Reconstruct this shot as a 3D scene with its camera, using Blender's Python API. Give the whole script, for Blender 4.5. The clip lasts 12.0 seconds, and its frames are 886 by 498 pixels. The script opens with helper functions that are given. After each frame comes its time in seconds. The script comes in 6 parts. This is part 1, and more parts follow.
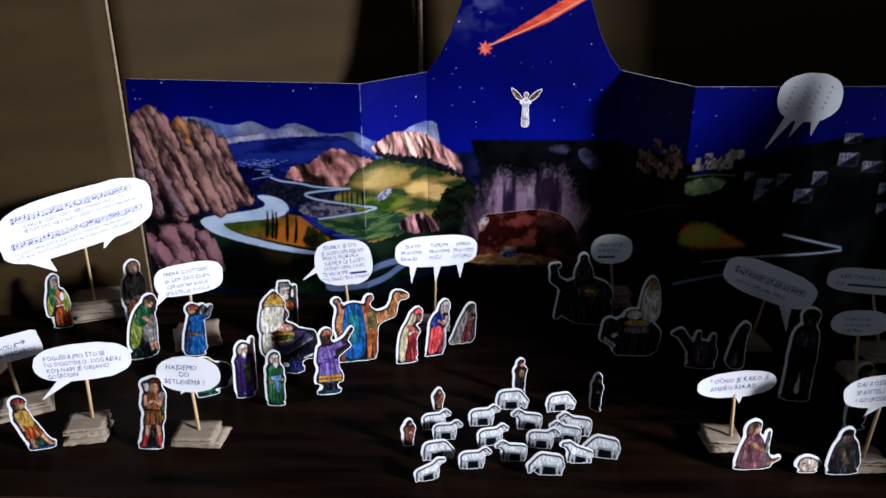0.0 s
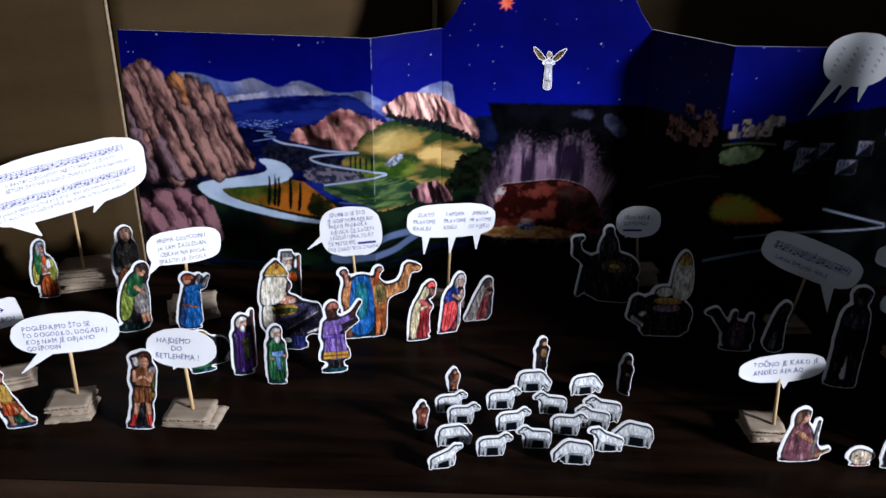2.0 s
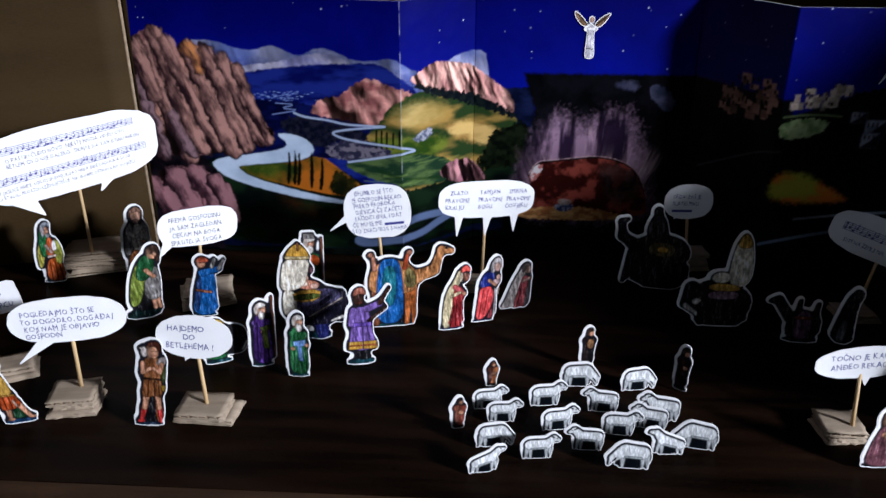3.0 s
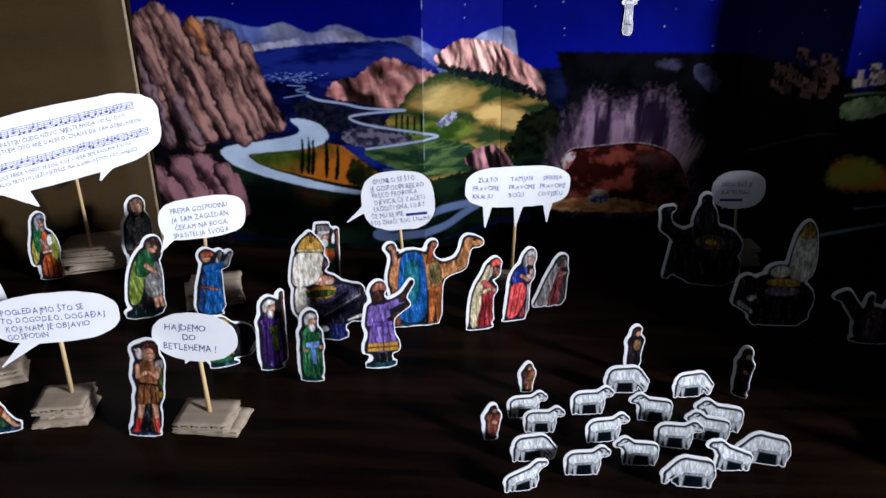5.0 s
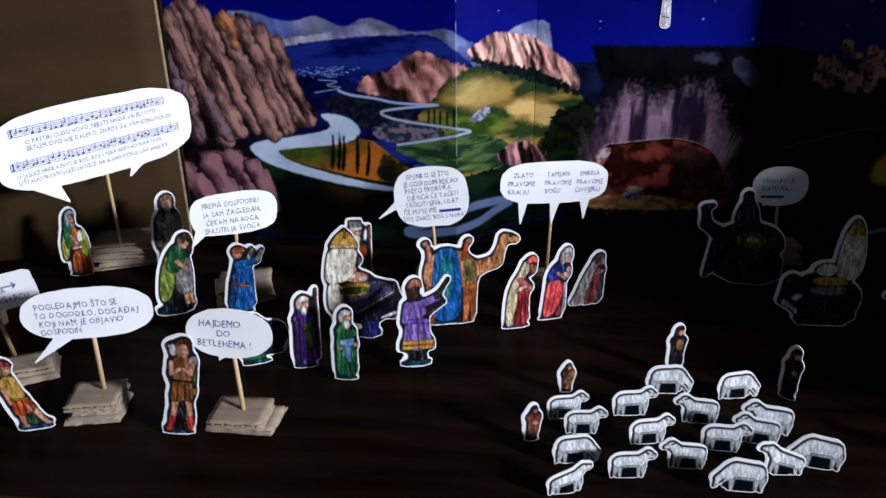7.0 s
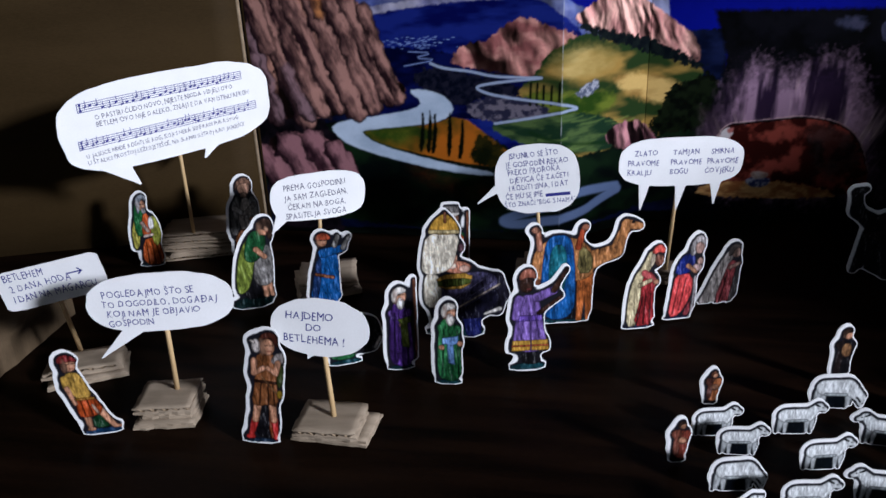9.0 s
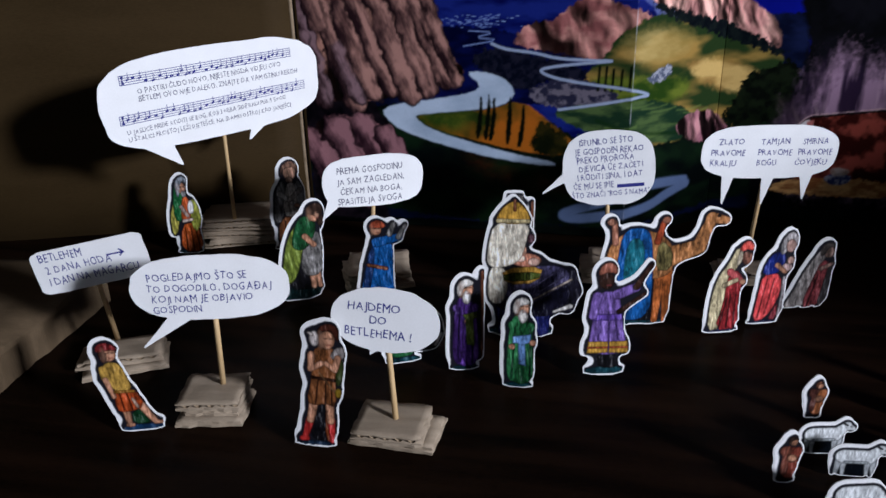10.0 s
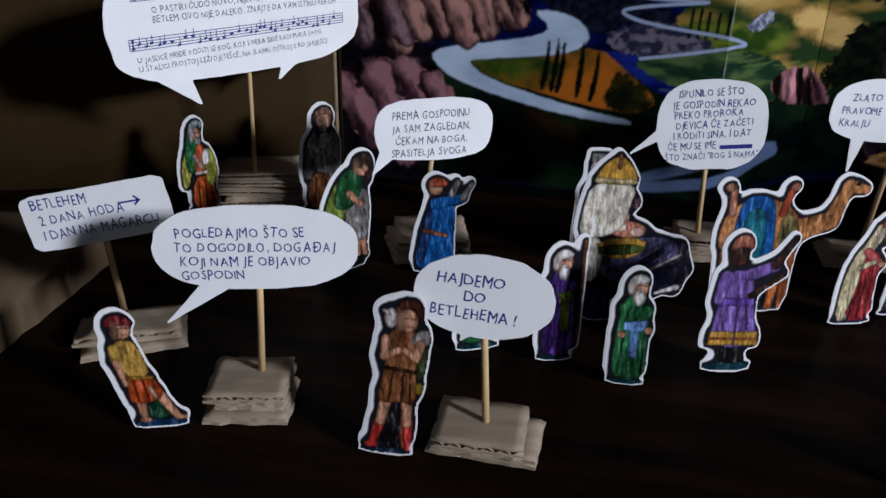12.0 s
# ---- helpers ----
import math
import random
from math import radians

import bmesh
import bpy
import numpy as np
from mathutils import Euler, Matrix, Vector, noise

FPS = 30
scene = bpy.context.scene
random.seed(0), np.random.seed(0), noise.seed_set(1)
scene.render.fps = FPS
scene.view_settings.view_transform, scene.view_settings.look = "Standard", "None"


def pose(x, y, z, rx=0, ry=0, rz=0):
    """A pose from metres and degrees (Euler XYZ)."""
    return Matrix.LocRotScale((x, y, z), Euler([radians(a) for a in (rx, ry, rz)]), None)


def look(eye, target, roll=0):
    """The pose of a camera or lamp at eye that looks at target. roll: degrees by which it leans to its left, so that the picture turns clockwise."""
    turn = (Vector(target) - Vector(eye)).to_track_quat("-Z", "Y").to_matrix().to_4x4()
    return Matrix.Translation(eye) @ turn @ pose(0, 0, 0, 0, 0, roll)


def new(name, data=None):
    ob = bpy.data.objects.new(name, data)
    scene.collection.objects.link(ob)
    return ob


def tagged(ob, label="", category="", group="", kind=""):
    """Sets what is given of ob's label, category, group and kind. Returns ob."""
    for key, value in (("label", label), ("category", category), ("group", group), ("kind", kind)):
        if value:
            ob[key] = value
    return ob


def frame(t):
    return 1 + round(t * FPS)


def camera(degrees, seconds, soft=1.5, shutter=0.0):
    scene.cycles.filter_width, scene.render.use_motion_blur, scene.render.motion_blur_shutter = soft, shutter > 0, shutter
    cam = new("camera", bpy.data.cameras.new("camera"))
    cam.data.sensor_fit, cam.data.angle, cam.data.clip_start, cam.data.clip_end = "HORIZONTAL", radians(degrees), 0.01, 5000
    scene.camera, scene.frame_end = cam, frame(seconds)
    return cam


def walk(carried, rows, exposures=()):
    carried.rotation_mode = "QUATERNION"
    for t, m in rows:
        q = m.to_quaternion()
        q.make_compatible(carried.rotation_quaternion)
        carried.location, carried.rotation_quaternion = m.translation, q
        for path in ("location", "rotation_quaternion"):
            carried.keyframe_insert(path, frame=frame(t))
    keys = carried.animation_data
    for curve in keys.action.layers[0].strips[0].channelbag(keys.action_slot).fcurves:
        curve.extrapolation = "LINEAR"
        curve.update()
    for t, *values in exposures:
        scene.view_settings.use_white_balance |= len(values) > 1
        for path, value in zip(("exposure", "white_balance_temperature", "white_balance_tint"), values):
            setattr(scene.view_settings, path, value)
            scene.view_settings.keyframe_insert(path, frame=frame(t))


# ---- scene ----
cam = camera(59.3, 12.0, soft=1.55)
PATH = [
    (0, (-0.011, 0.084, 0.391), (0.025, 1.939, -0.357), -0.2),
    (0.5, (-0.01, 0.085, 0.388), (0.024, 1.935, -0.371), -0.0),
    (1, (-0.014, 0.092, 0.379), (0.019, 1.934, -0.399), 0.4),
    (1.5, (-0.019, 0.113, 0.371), (0.016, 1.952, -0.414), 0.6),
    (2, (-0.023, 0.133, 0.359), (0.009, 1.969, -0.433), 0.6),
    (2.5, (-0.031, 0.158, 0.346), (-0.02, 1.988, -0.461), 0.2),
    (3, (-0.038, 0.184, 0.33), (-0.047, 2.008, -0.489), 0.2),
    (3.2, (-0.045, 0.194, 0.329), (-0.059, 2.012, -0.505), -0.1),
    (5, (-0.047, 0.234, 0.297), (-0.097, 2.063, -0.511), -0.5),
    (5.5, (-0.046, 0.233, 0.299), (-0.106, 2.061, -0.512), -0.8),
    (6, (-0.044, 0.23, 0.304), (-0.107, 2.062, -0.493), -1.2),
    (6.5, (-0.048, 0.234, 0.299), (-0.116, 2.067, -0.498), -0.9),
    (7, (-0.06, 0.243, 0.289), (-0.156, 2.072, -0.515), -0.9),
    (9, (-0.098, 0.299, 0.251), (-0.34, 2.122, -0.536), -2.3),
    (9.5, (-0.115, 0.316, 0.239), (-0.373, 2.138, -0.543), -1.7),
    (10, (-0.131, 0.328, 0.23), (-0.418, 2.147, -0.55), -1.4),
    (10.5, (-0.145, 0.343, 0.218), (-0.397, 2.154, -0.592), -0.1),
    (11, (-0.16, 0.363, 0.211), (-0.387, 2.177, -0.599), 0.8),
    (11.5, (-0.177, 0.378, 0.205), (-0.399, 2.188, -0.617), 1.3),
    (12, (-0.191, 0.391, 0.192), (-0.421, 2.196, -0.64), 1.2),
]
walk(cam, [(t, look(eye, target, roll)) for t, eye, target, roll in PATH],
     exposures=[(0.0, -0.30, 6100, 15), (3.0, -0.32, 6100, 15), (5.5, -0.46, 6100, 15), (7.0, -0.52, 6100, 15), (9.0, -0.70, 6100, 15), (10.5, -0.92, 6100, 15), (12.0, -1.12, 6100, 15)])

# ---- light: a bright window far to the front, an added dim fill behind ----
world = bpy.data.worlds.new("world")
scene.world = world
world.use_nodes = True
world.node_tree.nodes["Background"].inputs[0].default_value = (0.5, 0.55, 0.65, 1)
world.node_tree.nodes["Background"].inputs[1].default_value = 0.012


def window_lamp(name, place, target, width, height, power, colour, spread):
    data = bpy.data.lights.new(name, "AREA")
    data.shape, data.size, data.size_y, data.energy, data.color, data.spread = "RECTANGLE", width, height, power, colour, radians(spread)
    ob = new(name, data)
    ob.matrix_world = look(place, target)
    return ob


KEY = Vector((2.10, -0.72, 0.96))
window_lamp("window_light", KEY, (-0.1, 0.78, 0.10), 0.30, 0.26, 66.0, (0.88, 0.92, 1.0), 110)
# unseen fill light, added behind the viewpoint to lift the shaded areas
window_lamp("fill_light_rear", (0.2, -2.44, 1.0), (0.2, 0.8, 0.6), 1.1, 1.0, 2.9, (0.74, 0.86, 1.0), 120)


# ---- materials ----
def material(name, rough=0.5, spec=0.5):
    m = bpy.data.materials.new(name)
    m.use_nodes = True
    n = m.node_tree.nodes
    b = n["Principled BSDF"]
    b.inputs["Roughness"].default_value = rough
    b.inputs["Specular IOR Level"].default_value = spec
    return m, n, m.node_tree.links, b


def surface(name, dark, light, scale=(1, 1, 1), freq=60.0, rough=(0.4, 0.6), bump=0.1, fine=900.0, spec=0.5, spread=(0.3, 0.7), island=0.0):
    """Two-scale noise between two colours, with fine relief."""
    m, n, l, b = material(name, spec=spec)
    tc = n.new("ShaderNodeTexCoord")
    mp = n.new("ShaderNodeMapping")
    mp.inputs["Scale"].default_value = scale
    l.new(tc.outputs["Object"], mp.inputs["Vector"])
    big = n.new("ShaderNodeTexNoise")
    big.inputs["Scale"].default_value, big.inputs["Detail"].default_value = freq, 6
    l.new(mp.outputs[0], big.inputs["Vector"])
    small = n.new("ShaderNodeTexNoise")
    small.inputs["Scale"].default_value, small.inputs["Detail"].default_value = fine, 3
    l.new(mp.outputs[0], small.inputs["Vector"])
    mean = n.new("ShaderNodeMath")
    mean.operation = "MULTIPLY_ADD"
    mean.inputs[1].default_value = 0.35
    l.new(small.outputs["Fac"], mean.inputs[0])
    part_of = n.new("ShaderNodeMath")
    part_of.operation = "MULTIPLY"
    part_of.inputs[1].default_value = 0.65
    l.new(big.outputs["Fac"], part_of.inputs[0])
    l.new(part_of.outputs[0], mean.inputs[2])
    fac = mean.outputs[0]
    if island:
        info = n.new("ShaderNodeObjectInfo")
        shift = n.new("ShaderNodeMath")
        shift.operation = "MULTIPLY_ADD"
        shift.inputs[1].default_value = island
        l.new(info.outputs["Random"], shift.inputs[0])
        l.new(fac, shift.inputs[2])
        fac = shift.outputs[0]
    ramp = n.new("ShaderNodeValToRGB")
    ramp.color_ramp.elements[0].position, ramp.color_ramp.elements[1].position = spread
    ramp.color_ramp.elements[0].color, ramp.color_ramp.elements[1].color = (*dark, 1), (*light, 1)
    l.new(fac, ramp.inputs[0])
    l.new(ramp.outputs[0], b.inputs["Base Color"])
    rr = n.new("ShaderNodeMapRange")
    rr.inputs["To Min"].default_value, rr.inputs["To Max"].default_value = rough
    l.new(big.outputs["Fac"], rr.inputs["Value"])
    l.new(rr.outputs[0], b.inputs["Roughness"])
    bp = n.new("ShaderNodeBump")
    bp.inputs["Strength"].default_value, bp.inputs["Distance"].default_value = bump, 0.001
    l.new(mean.outputs[0], bp.inputs["Height"])
    l.new(bp.outputs[0], b.inputs["Normal"])
    return m


def printed(name, rough, spec):
    """Ink on paper: the printed colour with a faint uneven grain."""
    m, n, l, b = material(name, rough, spec)
    at = n.new("ShaderNodeAttribute")
    at.attribute_name = "print"
    tc = n.new("ShaderNodeTexCoord")
    no = n.new("ShaderNodeTexNoise")
    no.inputs["Scale"].default_value, no.inputs["Detail"].default_value = 1400, 3
    l.new(tc.outputs["Object"], no.inputs["Vector"])
    mr = n.new("ShaderNodeMapRange")
    mr.inputs["To Min"].default_value, mr.inputs["To Max"].default_value = 0.82, 1.15
    l.new(no.outputs["Fac"], mr.inputs["Value"])
    mx = n.new("ShaderNodeMix")
    mx.data_type, mx.blend_type = "RGBA", "MULTIPLY"
    mx.inputs[0].default_value = 1.0
    l.new(at.outputs["Color"], mx.inputs[6])
    l.new(mr.outputs[0], mx.inputs[7])
    l.new(mx.outputs[2], b.inputs["Base Color"])
    wave = n.new("ShaderNodeTexNoise")
    wave.inputs["Scale"].default_value = 25
    l.new(tc.outputs["Object"], wave.inputs["Vector"])
    bp = n.new("ShaderNodeBump")
    bp.inputs["Strength"].default_value, bp.inputs["Distance"].default_value = 0.25, 0.004
    l.new(wave.outputs["Fac"], bp.inputs["Height"])
    l.new(bp.outputs[0], b.inputs["Normal"])
    return m


M_PRINT = printed("glossy_print", 0.34, 0.06)
M_FIG = printed("paper_print", 0.5, 0.09)
M_CARD = surface("white_card", (0.74, 0.74, 0.72), (0.84, 0.84, 0.83), freq=40, rough=(0.6, 0.75), bump=0.05, spec=0.3)
M_BOARD = surface("cardboard", (0.20, 0.15, 0.098), (0.37, 0.295, 0.21), scale=(1, 6, 1), freq=30, rough=(0.7, 0.9), bump=0.3, spec=0.2, island=0.12)
# box board twice: its dimness is put in M_BOX's colour, brightness in M_FLAP's
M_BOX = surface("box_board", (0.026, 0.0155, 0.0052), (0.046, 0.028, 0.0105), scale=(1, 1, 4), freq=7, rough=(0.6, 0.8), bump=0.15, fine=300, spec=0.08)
M_FLAP = surface("lit_box_board", (0.060, 0.040, 0.021), (0.125, 0.085, 0.047), scale=(1, 5, 1), freq=18, rough=(0.65, 0.85), bump=0.2, fine=300, spec=0.2)
M_FLUTE = surface("torn_flute", (0.22, 0.155, 0.09), (0.42, 0.32, 0.21), freq=200, rough=(0.8, 0.95), bump=0.4, spec=0.1)
M_STICK = surface("bamboo", (0.46, 0.29, 0.12), (0.66, 0.47, 0.24), scale=(8, 8, 0.5), freq=60, rough=(0.5, 0.7), bump=0.2)
M_TABLE = surface("dark_table_wood", (0.0008, 0.0005, 0.0003), (0.0140, 0.0066, 0.0034), scale=(1, 9, 1), freq=6, rough=(0.26, 0.48), bump=0.14, fine=260, spec=0.02, spread=(0.38, 0.66))
# front edge in a paler brown than the top
M_EDGE = surface("paler_table_edge", (0.010, 0.005, 0.0025), (0.038, 0.019, 0.009), scale=(1, 9, 1), freq=9, rough=(0.3, 0.5), bump=0.15, fine=260)
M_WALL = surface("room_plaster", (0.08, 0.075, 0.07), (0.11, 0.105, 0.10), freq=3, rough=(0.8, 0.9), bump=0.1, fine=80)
M_FLOOR = surface("floor_boards", (0.08, 0.05, 0.03), (0.16, 0.10, 0.06), scale=(1, 10, 1), freq=4, rough=(0.4, 0.6), fine=60)


def ink(name, colour):
    m, n, l, b = material(name, 0.5, 0.3)
    b.inputs["Base Color"].default_value = (*colour, 1)
    return m


M_BLUE_INK = ink("blue_pen", (0.025, 0.03, 0.20))
M_GREY_INK = ink("grey_pen", (0.06, 0.06, 0.11))

# ---- mesh helpers ----
MM = 0.001


def part(name, bm, mat, parent=None, label=""):
    me = bpy.data.meshes.new(name)
    bm.to_mesh(me)
    bm.free()
    me.materials.append(mat)
    ob = new(name, me)
    ob.parent = parent
    return tagged(ob, label)


def thing(name, place, label, category, group="", yaw=0.0, kind=""):
    ob = new(name)
    ob.empty_display_size = 0.01
    ob.matrix_basis = pose(*place, 0, 0, yaw)
    return tagged(ob, label, category, group, kind)


def box(bm, x0, x1, y0, y1, z0, z1, m=Matrix(), jitter=0.0, rnd=None):
    vs = []
    for z in (z0, z1):
        for x, y in ((x0, y0), (x1, y0), (x1, y1), (x0, y1)):
            j = (rnd.uniform(-jitter, jitter), rnd.uniform(-jitter, jitter)) if rnd else (0, 0)
            vs.append(bm.verts.new(m @ Vector((x + j[0], y + j[1], z))))
    for f in ((3, 2, 1, 0), (4, 5, 6, 7), (0, 1, 5, 4), (1, 2, 6, 5), (2, 3, 7, 6), (3, 0, 4, 7)):
        bm.faces.new([vs[i] for i in f])
    return vs


def rod(bm, a, b, r0, r1, sides=10):
    a, b = Vector(a), Vector(b)
    q = (b - a).to_track_quat("Z", "Y").to_matrix()
    rings = []
    for c, r in ((a, r0), (a.lerp(b, 0.5), (r0 + r1) / 2), (b, r1)):
        rings.append([bm.verts.new(c + q @ Vector((r * math.cos(k * math.tau / sides), r * math.sin(k * math.tau / sides), 0))) for k in range(sides)])
    for lo, hi in zip(rings, rings[1:]):
        for k in range(sides):
            f = bm.faces.new((lo[k], lo[(k + 1) % sides], hi[(k + 1) % sides], hi[k]))
            f.smooth = True
    bm.faces.new(rings[0][::-1])
    bm.faces.new(rings[-1])


# ---- noise and flat shapes for prints ----
def value_noise(u, v, seed):
    iu, iv = np.floor(u).astype(np.int64), np.floor(v).astype(np.int64)
    fu, fv = u - iu, v - iv
    fu, fv = fu * fu * (3 - 2 * fu), fv * fv * (3 - 2 * fv)

    def h(a, b):
        k = (a * 374761393 + b * 668265263 + seed * 974634777) & 0xFFFFFFFF
        k = ((k ^ (k >> 13)) * 1274126177) & 0xFFFFFFFF
        return ((k ^ (k >> 16)) & 0xFFFF) / 65535.0

    return (h(iu, iv) * (1 - fu) + h(iu + 1, iv) * fu) * (1 - fv) + (h(iu, iv + 1) * (1 - fu) + h(iu + 1, iv + 1) * fu) * fv


def fbm(u, v, seed=0, octaves=4):
    total, amp, norm = 0.0, 1.0, 0.0
    for k in range(octaves):
        total = total + amp * value_noise(u * 2 ** k, v * 2 ** k, seed + 17 * k)
        norm += amp
        amp *= 0.55
    return total / norm


def rounded(pts, times=2):
    p = np.array(pts, float)
    for _ in range(times):
        q = np.roll(p, -1, 0)
        p = np.stack([0.75 * p + 0.25 * q, 0.25 * p + 0.75 * q], 1).reshape(-1, 2)
    return p


def smooth_line(pts, times=2):
    p = np.array(pts, float)
    for _ in range(times):
        q = np.stack([0.75 * p[:-1] + 0.25 * p[1:], 0.25 * p[:-1] + 0.75 * p[1:]], 1).reshape(-1, 2)
        p = np.concatenate([p[:1], q, p[-1:]])
    return p


def line_distance(u, v, p):
    d = np.full(u.shape, 1e9)
    for (ax, ay), (bx, by) in zip(p[:-1], p[1:]):
        dx, dy = bx - ax, by - ay
        t = np.clip(((u - ax) * dx + (v - ay) * dy) / (dx * dx + dy * dy + 1e-9), 0, 1)
        d = np.minimum(d, np.hypot(u - ax - t * dx, v - ay - t * dy))
    return d


def polygon_distance(u, v, p):
    closed = np.concatenate([p, p[:1]])
    d = line_distance(u, v, closed)
    inside = np.zeros(u.shape, bool)
    for (ax, ay), (bx, by) in zip(closed[:-1], closed[1:]):
        if ay != by:
            inside ^= ((ay > v) != (by > v)) & (u < (bx - ax) * (v - ay) / (by - ay) + ax)
    return np.where(inside, -d, d)


class Print:
    """Colours of a printed sheet, at points (u, v) in millimetres."""

    def __init__(self, u, v, colour):
        self.u, self.v = u, v
        self.c = np.tile(np.array(colour, float), (len(u), 1))

    def lay(self, mask, sel, colour):
        mask = mask[:, None]
        self.c[sel] = self.c[sel] * (1 - mask) + np.asarray(colour) * mask

    def area(self, p, margin):
        lo, hi = p.min(0) - margin, p.max(0) + margin
        return np.nonzero((self.u > lo[0]) & (self.u < hi[0]) & (self.v > lo[1]) & (self.v < hi[1]))[0]

    def fill(self, pts, a, b=None, wob=1.0, soft=0.7, grain=(0.12, 0.12), seed=1, contrast=1.6, times=2, ridge=None, alpha=1.0):
        """A shape with an uneven edge whose colour runs between a and b by a stretched noise; ridge draws dark seams."""
        p = rounded(pts, times)
        s = self.area(p, 6 + 2 * wob)
        if not len(s):
            return
        u, v = self.u[s], self.v[s]
        d = polygon_distance(u, v, p) + wob * 3 * (fbm(u * 0.35, v * 0.35, seed) - 0.5)
        f = np.clip((fbm(u * grain[0], v * grain[1], seed + 5) - 0.5) * contrast * 2 + 0.5, 0, 1)[:, None]
        col = np.array(a) * (1 - f) + np.array(b if b is not None else a) * f
        if ridge:
            r, flat, depth = (*ridge, 0.9)[:3]
            warp = 9 * (fbm(u * 0.05, v * 0.05, seed + 9, 3) - 0.5)

            def height(x, y):
                return fbm((x + warp + 0.36 * y) * r, y * r * flat, seed + 3, 2) + 0.22 * fbm((x + warp + 0.2 * y) * r * 2.7, y * r * 0.9, seed + 4, 3)

            h = height(u, v)
            light = np.clip(0.80 + (h - height(u + 2.4, v + 1.2)) * 3.2, 0.10, 1.35)
            gully = 1 - depth + depth * np.clip((h - 0.47) * 7.0, 0.0, 1)
            col = col * (light * gully)[:, None]
        self.lay(alpha * np.clip(0.5 - d / (2 * soft), 0, 1), s, col)

    def boulder(self, pts, width, shade, lit, seed=1):
        """A rounded column of rock along a line: dark seam, body and a lit flank."""
        p = smooth_line(pts, 2)
        s = self.area(p, width + 6)
        if not len(s):
            return
        u, v = self.u[s], self.v[s]
        rough = 4.0 * (fbm(u * 0.3, v * 0.2, seed) - 0.5) + 0.55 * width * (fbm(u * 0.09, v * 0.09, seed + 2, 3) - 0.5)
        d = line_distance(u, v, p) + rough
        flank = line_distance(u, v, p + np.array((0.26, 0.10)) * width) + rough
        self.lay(np.clip(0.5 - (d - width / 2 - 0.6) / 2.2, 0, 1) * np.clip((fbm(u * 0.07, v * 0.07, seed + 6, 2) - 0.3) * 5, 0, 1), s, (0.014, 0.009, 0.013))
        f = np.clip(1.15 - flank / (0.62 * width), 0, 1)
        f = np.clip(f + 2.2 * (fbm((u + 0.4 * v) * 0.16, v * 0.06, seed + 4) - 0.5) * (0.35 + f), 0, 1)[:, None]
        self.lay(0.9 * np.clip(0.5 - (d - width / 2 + 0.6) / 3.0, 0, 1), s, np.array(shade) * (1 - f) + np.array(lit) * f)

    def stroke(self, pts, width, colour, soft=0.5, times=2, wob=0.2, alpha=1.0):
        p = smooth_line(pts, times)
        s = self.area(p, width + 3)
        if not len(s):
            return
        u, v = self.u[s], self.v[s]
        d = line_distance(u, v, p) - width / 2 + wob * 2 * (fbm(u * 0.5, v * 0.5, 3) - 0.5)
        self.lay(alpha * np.clip(0.5 - d / (2 * soft), 0, 1), s, colour)


# ---- the table and the room ----
TABLE_YAW = -2.8


def make_table():
    t = thing("table", (-0.02, 0.545, 0.0), "long dark brown polished wooden table with a paler front edge", "table", yaw=TABLE_YAW)
    bm = bmesh.new()
    box(bm, -1.45, 1.0, 0.006, 1.25, -0.03, 0.0)
    part("tabletop", bm, M_TABLE, t)
    bm = bmesh.new()
    prof = [(0.0055, -0.0005), (0.002, -0.0015), (-0.001, -0.005), (-0.0015, -0.012), (0.001, -0.019), (0.0055, -0.024)]
    rows = [[bm.verts.new((x, y, z)) for y, z in prof] for x in (-1.45, 1.0)]
    for k in range(len(prof) - 1):
        bm.faces.new((rows[0][k], rows[1][k], rows[1][k + 1], rows[0][k + 1])).smooth = True
    part("edge_moulding", bm, M_EDGE, t, "paler brown rounded edge")
    bm = bmesh.new()
    box(bm, -1.3, 0.86, 0.08, 0.10, -0.11, -0.03)
    part("apron", bm, M_TABLE, t)
    for x in (-1.35, 0.86):
        for y in (0.06, 1.15):
            bm = bmesh.new()
            box(bm, x, x + 0.05, y, y + 0.05, -0.75, -0.03)
            part("leg", bm, M_TABLE, t)


make_table()


def structure(name, label, boxes, mat):
    bm = bmesh.new()
    for b in boxes:
        box(bm, *b)
    return tagged(part(name, bm, mat), label, name.split("_")[0], kind="structure")


structure("floor", "dark wooden floor of the room", [(-2.6, 2.25, -2.6, 2.6, -0.8, -0.75)], M_FLOOR)
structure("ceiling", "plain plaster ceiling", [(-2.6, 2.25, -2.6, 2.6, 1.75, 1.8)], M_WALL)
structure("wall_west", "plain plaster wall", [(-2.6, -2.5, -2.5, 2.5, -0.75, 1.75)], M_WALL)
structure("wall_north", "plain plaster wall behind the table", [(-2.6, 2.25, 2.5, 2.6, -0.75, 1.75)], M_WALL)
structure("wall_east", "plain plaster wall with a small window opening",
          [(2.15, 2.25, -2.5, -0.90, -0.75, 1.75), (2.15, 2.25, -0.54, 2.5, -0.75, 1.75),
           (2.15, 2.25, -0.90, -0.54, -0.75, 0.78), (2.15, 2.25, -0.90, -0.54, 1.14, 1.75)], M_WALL)
